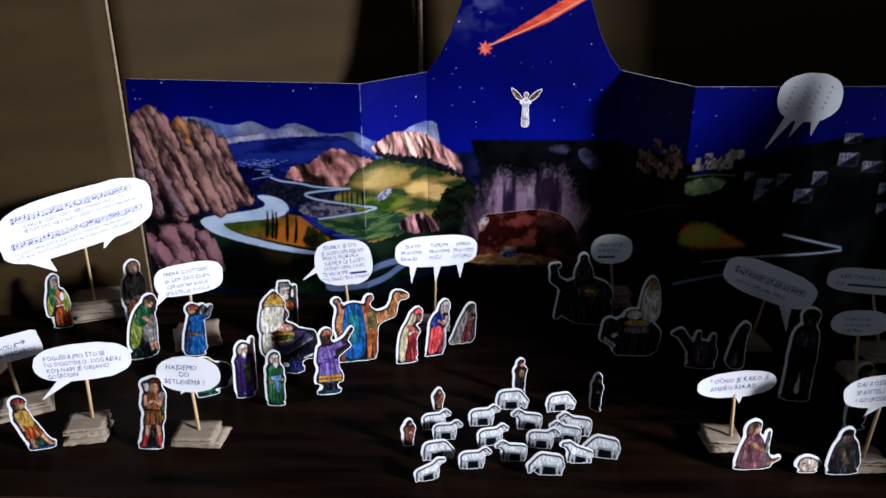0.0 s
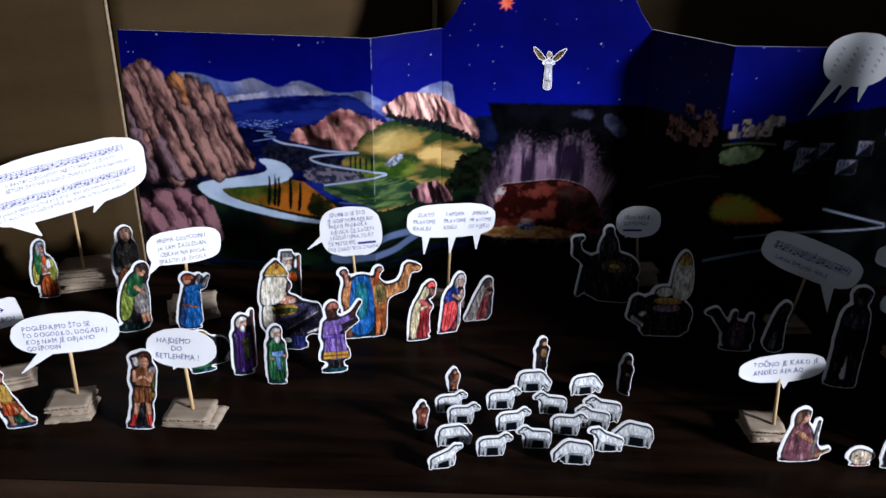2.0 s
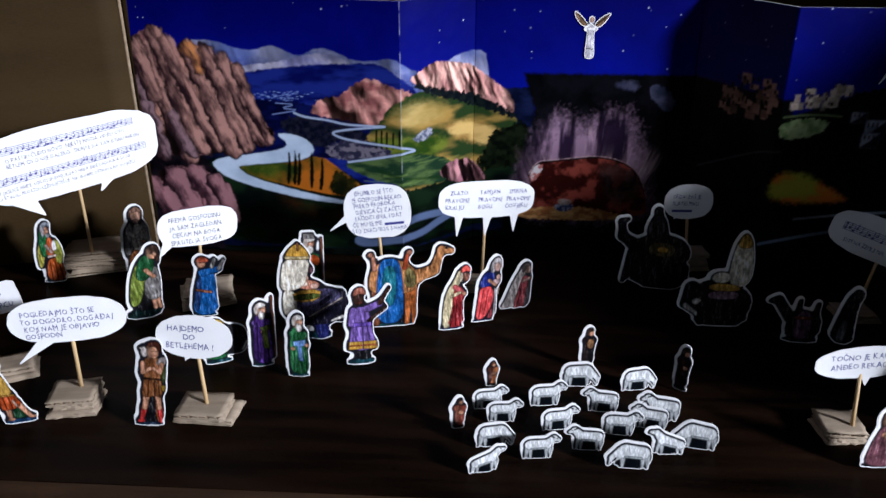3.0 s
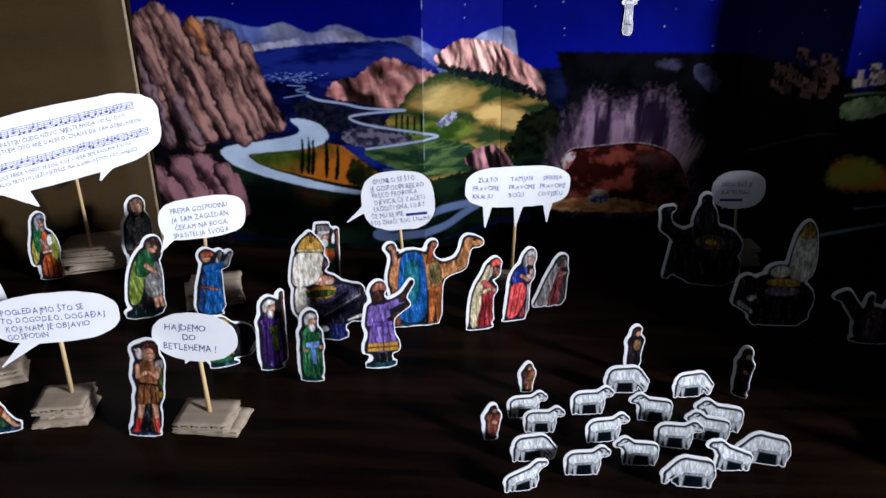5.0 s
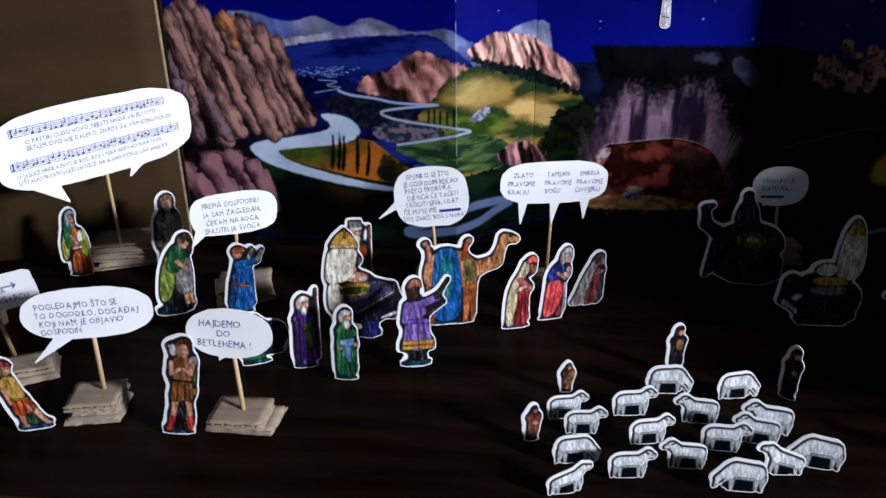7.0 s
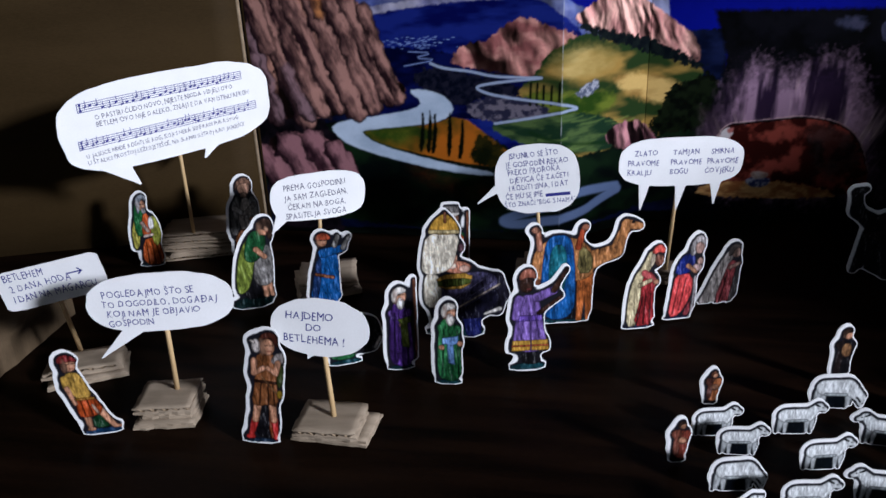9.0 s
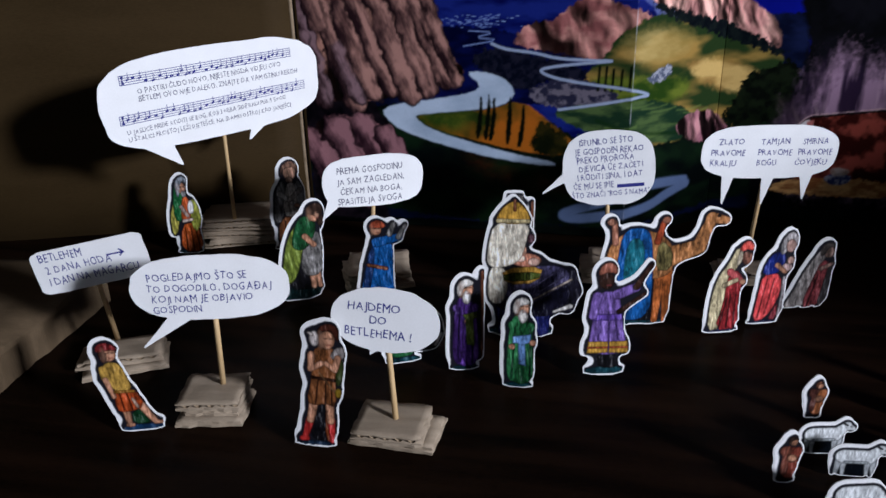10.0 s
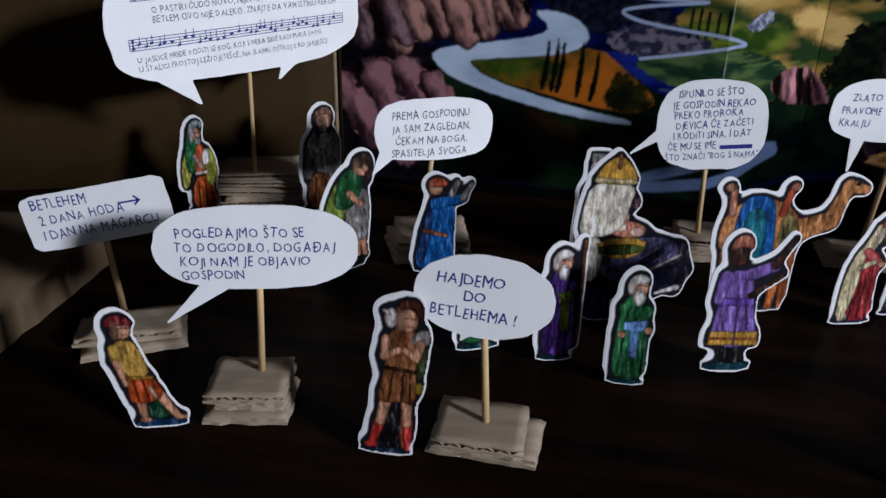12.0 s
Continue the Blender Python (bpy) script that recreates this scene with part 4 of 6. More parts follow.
def figures_left():
    shepherd = [G((0.02, 0.04, 0.07), (-12, 0), (11, 0), (10, 4), (-10, 4), times=1), G(BLACK, (-6, 4), (8, 4), (6, 26), (-5, 26)), G((0.20, 0.06, 0.02), (3, 4), (8, 4), (6, 24), (2, 24), times=1),
                C(-7.6, 5, -5.4, 15, 1.6, 2.2, RED), C(-9, 4.6, -6.6, 5, 1.4, 1.6, RED), C(6.6, 4.6, 5.6, 15, 1.6, 2.2, RED), C(-5.2, 15, -3.6, 27, 2.0, 2.5, SKIN), C(5.2, 15, 3.8, 27, 2.0, 2.5, SKIN),
                G((0.24, 0.10, 0.04), (-8, 24), (-3, 22.5), (2, 24), (8, 22), (6.5, 38), (7, 50), (3, 54), (-4, 54), (-6.5, 48), (-5.6, 38), times=1), C(-3, 24, -2.4, 36, 0.5, 0.4, (0.08, 0.03, 0.015)), C(2, 24, 1.6, 36, 0.5, 0.4, (0.08, 0.03, 0.015)), C(5.4, 24, 4.2, 36, 0.5, 0.4, (0.08, 0.03, 0.015)),
                C(-5.6, 37.5, 6.4, 36.5, 0.9, 0.9, (0.05, 0.02, 0.012)), C(-2, 40, 7, 30, 0.5, 0.5, TAN), G((0.05, 0.065, 0.02), (6.5, 32), (10.5, 36), (10, 48), (6, 50)), E(8.4, 30, 1.8, 2.6, (0.45, 0.30, 0.04)),
                G((0.36, 0.32, 0.30), (2, 49), (6, 54), (10, 54), (11, 49), (7, 46)), C(-6.4, 49, -6.4, 42, 2.0, 1.8, SKIN), C(-6.4, 42, -1, 45, 1.7, 1.5, SKIN), C(7, 48, 5.8, 42, 1.9, 1.7, SKIN), C(5.8, 42, 1.4, 45, 1.6, 1.4, SKIN),
                E(-5.4, 57.5, 2.6, 4.0, (0.50, 0.45, 0.42)), C(-6.6, 59.5, -8.6, 60.4, 0.9, 0.6, (0.45, 0.40, 0.36)), E(1.0, 57, 4, 4.8, SKIN), G((0.09, 0.03, 0.02), (-4, 59), (-4, 63.5), (1.5, 66), (7, 63.5), (7, 56), (5, 58), (3, 61.5), (-2, 61.5), times=1)]
    boy = [G((0.012, 0.045, 0.10), (-7, 0), (15, 0), (14, 5), (-7, 5), times=1), G((0.01, 0.05, 0.02), (-2, 5), (9, 5), (6, 14), (-1, 13), times=1), C(-3.4, 5, -3.2, 15, 1.5, 2.1, SKIN), C(-4.4, 4.8, -2, 4.8, 1.1, 1.1, SKIN), C(9.6, 5.6, 4.6, 16, 1.5, 2.2, SKIN), C(9.6, 5.4, 13, 5.2, 1.3, 1.0, SKIN),
           G((0.42, 0.09, 0.025), (-8, 14), (-3, 12), (7, 15), (4, 26), (-6, 27), times=1), C(-4, 14, -4, 25, 0.5, 0.4, (0.16, 0.03, 0.01)), C(0, 14, -0.6, 25, 0.5, 0.4, (0.16, 0.03, 0.01)), C(3, 15, 1.4, 20, 0.9, 0.8, (0.5, 0.36, 0.28)),
           G((0.50, 0.32, 0.08), (-7.4, 25), (3, 24), (2, 35), (0, 41), (-6, 42), (-9, 38), times=1), C(-8.4, 38, -8.6, 33, 2.0, 1.9, (0.50, 0.32, 0.08)), C(-8.6, 32, -7.0, 22, 1.5, 1.3, SKIN), C(-6, 24.6, 3, 24.4, 0.9, 0.9, (0.30, 0.15, 0.03)),
           E(-3.4, 46, 3.4, 4.2, SKIN), G((0.05, 0.018, 0.014), (-8, 41), (-9, 48), (-4, 48), (-5, 42), times=1), G((0.20, 0.03, 0.03), (-9.4, 46.8), (-8.6, 51.4), (-4, 53), (0.4, 50.6), (1.6, 47.6), (-3, 48), times=1)]
    green_man = robed(55, 17, GREEN, (0.05, 0.22, 0.09), WHITE) + [C(-5, 6, -3.4, 36, 0.7, 0.5, (0.012, 0.07, 0.03)), C(0.5, 5, 0.8, 22, 0.7, 0.5, (0.012, 0.07, 0.03)), C(5, 6, 4.4, 36, 0.7, 0.5, (0.012, 0.07, 0.03)), G((0.20, 0.34, 0.60), (-4.5, 31), (5, 33), (5, 28), (2, 27), (2.6, 14), (-1.2, 15), (-1.8, 27), (-4.6, 27), times=0), E(6, 28, 1.8, 1.8, SKIN), E(-5, 25, 1.8, 1.8, SKIN), E(0.5, 43, 2.6, 4, WHITE)]
    violet_man = robed(56, 17, VIOLET, (0.07, 0.03, 0.15), WHITE) + [C(-5, 6, -3.4, 38, 0.7, 0.5, (0.03, 0.012, 0.08)), C(3, 5, 3.4, 20, 0.7, 0.5, (0.03, 0.012, 0.08)), G(LIME, (-2, 34), (6, 36), (6, 32), (4, 31), (4.4, 15), (0, 16), (-0.4, 31), times=0), C(8.2, 8, 9.2, 58, 0.8, 1.1, BROWN), E(0.5, 44, 2.4, 4, WHITE)]
    purple_man = [G(TEAL, (-12, 0), (12, 0), (11, 6), (-11, 6), times=1), G(BLACK, (-5, 5), (7, 5), (6, 14), (-6, 14)),
                  G(LILAC, (-11, 13), (12, 13), (8, 34), (6, 50), (-6, 50), (-8, 34)), G(GOLD, (-11, 14), (12, 14), (11.2, 21), (-10.2, 21), times=0), G((0.45, 0.12, 0.05), (-10.8, 16.6), (11.8, 16.6), (11.7, 18), (-10.7, 18), times=0),
                  G((0.16, 0.09, 0.36), (-8.4, 33), (8.2, 33), (7.6, 37), (-7.6, 37), times=0), C(1, 14, 1, 36, 0.5, 0.5, (0.12, 0.07, 0.24)), C(-5, 22, -3.4, 34, 0.5, 0.5, (0.14, 0.08, 0.28)), C(6, 22, 4.4, 34, 0.5, 0.5, (0.14, 0.08, 0.28)), C(5, 48, 15, 52, 3.0, 2.6, LILAC), C(15, 52, 23, 64, 2.0, 1.5, DSKIN), C(6, 38, 20, 48, 1.6, 1.3, DSKIN), C(-6, 47, -8, 36, 2.8, 2.4, LILAC),
                  E(-1, 56, 4.2, 5, DSKIN), G((0.30, 0.12, 0.08), (-6, 58), (-5, 64), (0, 67), (5, 64), (5, 59), (0, 61))]
    hide, fore = (0.40, 0.19, 0.075), (0.42, 0.14, 0.04)
    camel = [G(TEAL, (-18, 0), (19, 0), (17, 4.5), (-16, 4.5), times=1), G(BLACK, (-14, 3), (17, 3), (16, 34), (-14, 34), times=1), C(11, 3, 13, 34, 1.9, 3.4, fore), C(17, 3, 17, 34, 1.8, 3.2, fore), C(-14, 4, -13, 34, 2.4, 4.5, BROWN),
             G(hide, (-18, 30), (18, 28), (22, 44), (14, 56), (0, 60), (-14, 56), (-20, 44)), C(16, 42, 34, 48, 6.5, 4.5, hide), C(34, 48, 40, 64, 4.5, 3.2, hide), C(40, 65, 49, 63, 3.4, 2.2, hide),
             G(BLUE, (-15, 4), (8, 3), (9, 30), (7, 56), (2, 61), (-10, 60), (-13, 40)), G((0.02, 0.16, 0.20), (-9, 20), (2, 18), (4, 54), (-8, 55)), C(-14, 52, -15, 63, 2.0, 1.8, (0.30, 0.14, 0.09)), E(-16.6, 64.4, 2.6, 2.2, (0.36, 0.18, 0.12)), C(10, 52, 13, 63, 2.2, 1.8, (0.44, 0.10, 0.04)), E(14.4, 64.6, 2.6, 2.2, (0.36, 0.16, 0.10)), G((0.18, 0.15, 0.06), (9, 34), (19, 34), (20, 46), (11, 54), times=1), E(44, 66, 1.2, 1.0, BLACK)]
    elephant = [G(TEAL, (-17, 0), (25, 0), (23, 7), (-16, 7), times=1), C(15, 5, 14, 20, 5.5, 7, NAVY), C(-6, 5, -6, 20, 5.5, 7, NAVY), G((0.015, 0.014, 0.03), (-14, 16), (24, 13), (33, 28), (34, 42), (22, 50), (0, 48), (-15, 40)),
                C(32, 43, 36, 32, 4.5, 3.4, (0.02, 0.018, 0.03)), C(36, 32, 33, 20, 3.2, 2.2, (0.02, 0.018, 0.03)), C(23, 18, 33, 22, 0.9, 1.7, WHITE),
                G((0.10, 0.09, 0.17), (-10, 30), (2, 21), (14, 25), (25, 33), (34, 41), (28, 49), (12, 49), (-8, 42)), C(4, 22, 33, 40, 0.8, 0.8, (0.45, 0.38, 0.32)), C(8, 27, 30, 43, 0.5, 0.5, (0.22, 0.20, 0.32)), C(2, 28, 24, 45, 0.5, 0.5, (0.22, 0.20, 0.32)),
                G(CREAM, (-19, 24), (-9, 21), (-5, 34), (-7, 47), (-17, 49)), G(GOLD, (-10, 46), (16, 49), (13, 37), (-7, 35), times=1), G((0.10, 0.13, 0.03), (-8, 37), (13, 39), (15, 45), (-9, 43), times=1),
                E(5, 52, 9.5, 4.6, (0.66, 0.30, 0.20)), E(1, 58, 4.4, 5.4, (0.70, 0.40, 0.28)), E(10, 51, 3.6, 2.8, (0.75, 0.50, 0.40)), E(2, 53, 3.0, 2.4, (0.75, 0.52, 0.42)),
                G(CREAM, (-19, 45), (1, 49), (5, 62), (8, 77), (-14, 77), (-18, 62)), E(8, 66, 2.6, 3.2, (0.10, 0.05, 0.06)), G(GOLD, (-14, 75), (8, 75), (6, 84), (-2, 91), (-11, 84)), C(-12, 77, 6, 77, 1.4, 1.4, (0.62, 0.52, 0.30)), C(-2, 84, -2, 90, 1.2, 0.9, BROWN)]
    crowned = robed(64, 22, GREEN, (0.10, 0.12, 0.11), WHITE) + [C(10, 20, 11, 60, 0.9, 1.2, BROWN), G(ORANGE, (0, 36), (8, 34), (8, 44), (0, 46)), E(0, 50, 3.4, 4.2, WHITE), G(GREY, (-5, 60), (-5, 65), (5, 65), (5, 60), times=0)]
    lady = [G((0.02, 0.03, 0.07), (-13, 0), (11, 0), (10, 4), (-11, 4), times=1), G((0.50, 0.43, 0.27), (-10, 2), (-2, 3), (2, 28), (6, 42), (9, 47), (6, 54), (1, 44), (-6, 34), (-9, 20), times=1),
            G((0.30, 0.03, 0.035), (-6, 2), (9, 3), (8, 20), (10, 34), (5, 40), (0, 34), (-1, 20), times=1), C(-3, 4, 1, 22, 0.6, 0.4, (0.10, 0.01, 0.012)), C(1.5, 4, 3, 24, 0.6, 0.4, (0.10, 0.01, 0.012)), C(5.6, 4, 6, 24, 0.6, 0.4, (0.10, 0.01, 0.012)),
            C(2, 38, 9, 32, 2.4, 1.8, (0.50, 0.12, 0.12)), E(9.6, 31.6, 2.0, 1.8, SKIN), C(-1, 30, 6, 33, 1.6, 1.4, (0.46, 0.38, 0.24)),
            E(11.4, 46, 3.4, 4.2, (0.20, 0.09, 0.06)), G((0.48, 0.08, 0.06), (6, 46), (7, 54), (12, 57), (16, 53), (15, 50), (10, 51.5), times=1), G((0.46, 0.40, 0.30), (5, 40), (6, 50), (9, 51), (8.6, 44), times=1)]
    madonna = [G((0.015, 0.02, 0.06), (-11, 0), (9, 0), (8, 3.4), (-10, 3.4), times=1), G((0.68, 0.10, 0.10), (-8, 2), (0, 4), (6, 14), (8, 26), (4, 32), (-4, 31), (-6, 18), times=1), C(-5, 5, -1, 28, 0.5, 0.4, (0.34, 0.04, 0.045)), C(-1, 7, 3, 28, 0.5, 0.4, (0.34, 0.04, 0.045)),
               G((0.40, 0.36, 0.36), (6, 3), (9, 4), (10.5, 28), (7.5, 30), (7.6, 16), times=1), G((0.25, 0.05, 0.06), (1, 3), (6, 3), (7, 14), (4, 10), times=1),
               G((0.012, 0.025, 0.16), (-4.6, 30), (6, 31), (9, 38), (8, 44), (2, 44), (-3, 38), times=1), G((0.42, 0.39, 0.38), (5, 42), (5, 50), (10, 56), (15, 53), (14, 46), (11, 49.4), (8, 42), times=1), E(11, 47, 3.0, 3.9, (0.46, 0.30, 0.25)),
               E(9.6, 34.4, 3.2, 2.6, (0.55, 0.40, 0.37)), E(11.6, 38.4, 2.1, 2.3, (0.52, 0.34, 0.28)), C(4, 36, 9, 31.6, 1.6, 1.3, SKIN)]
    grey_lady = [G((0.30, 0.27, 0.25), (-14, 1), (0, 2), (3, 22), (9, 38), (6, 42), (-2, 30), (-8, 14), times=1), G((0.24, 0.06, 0.065), (-3, 2), (7, 2), (10, 20), (11, 32), (6, 34), (2, 22), times=1), C(1, 4, 5, 24, 0.6, 0.4, (0.07, 0.015, 0.018)),
                 # dark right-hand strip: the shadow across the figure is painted into the print
                 G((0.05, 0.045, 0.045), (6, 2), (12, 3), (13, 30), (11, 36), (9, 22), times=1), E(9.4, 38.6, 3.0, 3.8, (0.30, 0.20, 0.16)), G((0.12, 0.10, 0.09), (4, 36), (5, 43), (10, 45), (13, 42), (9, 41.6), (7, 36), times=1), C(6, 28, 12, 31, 1.5, 1.2, (0.34, 0.22, 0.18))]
    elder = [G((0.015, 0.04, 0.05), (-10, 0), (11, 0), (10, 4), (-9, 4), times=1), G((0.52, 0.13, 0.03), (-8, 2), (10, 2), (8, 18), (3, 26), (-6, 24), times=1), C(-3, 3, -3.4, 22, 0.6, 0.4, (0.22, 0.04, 0.01)), C(2, 3, 0.6, 22, 0.6, 0.4, (0.22, 0.04, 0.01)), C(6.4, 3, 4.4, 18, 0.6, 0.4, (0.22, 0.04, 0.01)),
             G((0.46, 0.42, 0.10), (-13, 14), (-8, 20), (-7, 40), (-10, 44), (-14, 32), times=1), G((0.40, 0.42, 0.09), (3, 16), (10, 24), (8, 38), (3, 46), (0, 36), times=1), G((0.02, 0.13, 0.045), (-11, 28), (-5, 26), (-3, 42), (-3, 54), (-8, 58), (-11, 46), times=1),
             G((0.50, 0.12, 0.035), (-6, 26), (1, 26), (2, 42), (-2, 48), (-5, 42), times=1), C(-5, 38, -1, 31, 1.8, 1.5, (0.55, 0.42, 0.36)), C(-4, 27, 2, 28, 1.4, 1.2, (0.58, 0.46, 0.40)), G((0.56, 0.54, 0.52), (0, 32), (4, 33), (4, 42), (1, 44), (-1, 38), times=1),
             E(-4, 53, 3.4, 4.4, SKIN), G((0.32, 0.35, 0.38), (-8, 46), (-9, 58), (-4, 63), (1, 60), (0, 56), (-4, 58.4), (-6, 46), times=1), E(-2.6, 48.6, 1.8, 3, (0.40, 0.40, 0.40))]
    grey_man = [G((0.03, 0.02, 0.02), (-10, 0), (10, 0), (9, 4), (-9, 4), times=1), G((0.24, 0.10, 0.04), (-8, 3), (8, 3), (8, 24), (-7, 26), times=1), C(-3, 4, -3, 22, 0.6, 0.4, (0.07, 0.025, 0.012)), C(3, 4, 3, 22, 0.6, 0.4, (0.07, 0.025, 0.012)),
                G((0.16, 0.155, 0.15), (-11, 20), (-4, 22), (-2, 46), (-5, 53), (-10, 44), times=1), G((0.20, 0.195, 0.19), (4, 18), (11, 22), (11, 42), (6, 53), (2, 46), times=1), G((0.42, 0.38, 0.34), (-5, 26), (6, 24), (5, 44), (2, 51), (-3, 48), times=1),
                C(-7, 42, 4, 34, 2.2, 1.7, (0.36, 0.34, 0.32)), E(5, 33, 1.9, 1.7, SKIN), C(7, 44, 0, 37, 2.0, 1.6, (0.30, 0.27, 0.25)), E(0, 57, 4.4, 5.4, (0.44, 0.27, 0.19)), G((0.22, 0.13, 0.09), (-6, 54), (-6, 62), (0, 66), (6, 62), (6, 55), (4, 60.4), (-4, 60.4), times=1), E(0, 51.8, 2.6, 2.2, (0.30, 0.20, 0.15))]
    cloaked = [G((0.008, 0.03, 0.03), (-14, 0), (15, 0), (13, 10), (-13, 10), times=1), G(BLACK, (-8, 8), (12, 8), (11, 24), (-6, 24), times=1), C(8, 10, 6, 22, 1.8, 2.4, SKIN), C(12, 10, 9, 20, 1.6, 2.2, SKIN), G(GREY, (-2, 18), (13, 16), (12, 38), (8, 48), (0, 44)), G(LIME, (-13, 12), (-3, 14), (0, 42), (4, 52), (-4, 56), (-12, 42)),
               G(GREEN, (-9, 36), (2, 34), (8, 50), (2, 58), (-6, 56)), C(0, 44, 6, 38, 2, 1.8, SKIN), E(5, 58, 4.4, 4.8, SKIN), G(HAIR, (0, 58), (0, 64), (6, 66), (11, 62), (8, 52), (6, 57)), E(9, 54, 2.4, 4, HAIR)]
    caller = [G(TEAL, (-10, 0), (12, 0), (11, 4), (-10, 4), times=1), G(BLUE, (-12, 2), (12, 2), (9, 22), (7, 44), (-6, 46), (-10, 24)), G((0.02, 0.05, 0.14), (-11, 6), (-5, 6), (-4, 40), (-9, 38)), C(-4, 42, 10, 46, 3.4, 2.6, BLUE), C(10, 46, 14, 54, 2.0, 1.6, GREY), C(4, 48, 6, 55, 2, 1.6, GREY),
              C(-8, 26, 4, 24, 1.4, 1.4, BROWN), E(-5, 51, 3.6, 4, SKIN), G((0.40, 0.10, 0.05), (-10, 51), (-9, 56), (-4, 58), (1, 55), (1, 52))]
    loaded = [G(TEAL, (-12, 0), (12, 0), (11, 5), (-11, 5), times=1), G(YELLOW, (-11, 6), (7, 6), (8, 32), (4, 43), (-10, 43)), G(BLACK, (-10, 33), (7, 33), (7, 37), (-10, 37), times=1), G(GREEN, (-11, 5), (6, 5), (6, 14), (-11, 14)), G(ORANGE, (-10, 24), (7, 24), (7, 27), (-10, 27), times=1),
              G(BLACK, (7, 8), (20, 8), (25, 22), (22, 32), (12, 36), (7, 32)), C(19, 11, 23, 18, 1.2, 1.2, WHITE)]
    data = [("shepherd_figure", leaning(shepherd, 0.075), -0.2385, 0.6185, -2, 9, "painted paper cut-out of a shepherd in brown tunic and red boots", 10, 0.95),
            ("boy_figure", leaning(boy, -0.10), -0.3305, 0.62, 16, 0, "small paper cut-out in yellow shirt, walking, with dark red cap", 3, 0.95),
            ("green_robe_figure", green_man, -0.147, 0.6795, -3, 0, "paper cut-out in a green robe with white headcloth", 3, 0.98),
            ("violet_robe_figure", violet_man, -0.177, 0.694, 12, 0, "paper cut-out in a violet robe holding a dark staff", 3, 1.0),
            ("raised_arms_figure", purple_man, -0.102, 0.697, 9, 9, "paper cut-out in lilac and gold with raised dark arms", 7, 0.97),
            ("camel_figure", camel, -0.082, 0.7565, 11, 0, "paper cut-out camel with a long blue saddlecloth", 3, 1.03),
            ("elephant_figure", elephant, -0.1525, 0.7355, 2, 0, "paper cut-out elephant carrying a cream canopy and gifts", 2, 0.94),
            ("crowned_figure", crowned, -0.1575, 0.801, 4, 0, "paper cut-out in green with white turban and staff", 3, 1.0),
            ("red_dress_figure", lady, -0.0315, 0.752, 13, 12, "paper cut-out in red dress and pale cloak", 7, 1.0),
            ("blue_mantle_figure", madonna, -0.005, 0.7655, 14, 0, "paper cut-out in pink robe with blue mantle", 5, 1.05),
            ("kneeling_figure", grey_lady, 0.0225, 0.7855, 6, 0, "greyish paper cut-out of a bent kneeling shape", 2, 1.03),
            ("elder_figure", leaning(elder, 0.05), -0.4035, 0.836, 14, 0, "paper cut-out in orange and green with grey headcloth", 2, 0.98),
            ("grey_figure", leaning(grey_man, 0.08), -0.331, 0.850, 18, 0, "grey and brown paper cut-out with folded arms", 3, 1.06),
            ("green_cloak_figure", leaning(cloaked, 0.14), -0.2955, 0.767, 20, 0, "paper cut-out with green cloak, grey tunic and dark beard", 2, 1.02),
            ("blue_coat_figure", leaning(caller, 0.12), -0.245, 0.772, 4, 0, "paper cut-out in blue coat looking up", 2, 0.98),
            ("pack_animal_figure", loaded, -0.212, 0.6975, 20, 0, "paper cut-out of a black animal with yellow load", 2, 0.91)]
    for k, (name, forms, x, y, yaw, brace, label, lean, size) in enumerate(data):
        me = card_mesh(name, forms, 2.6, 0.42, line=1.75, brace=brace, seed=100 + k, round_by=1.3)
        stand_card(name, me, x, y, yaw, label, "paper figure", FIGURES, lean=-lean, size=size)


figures_left()


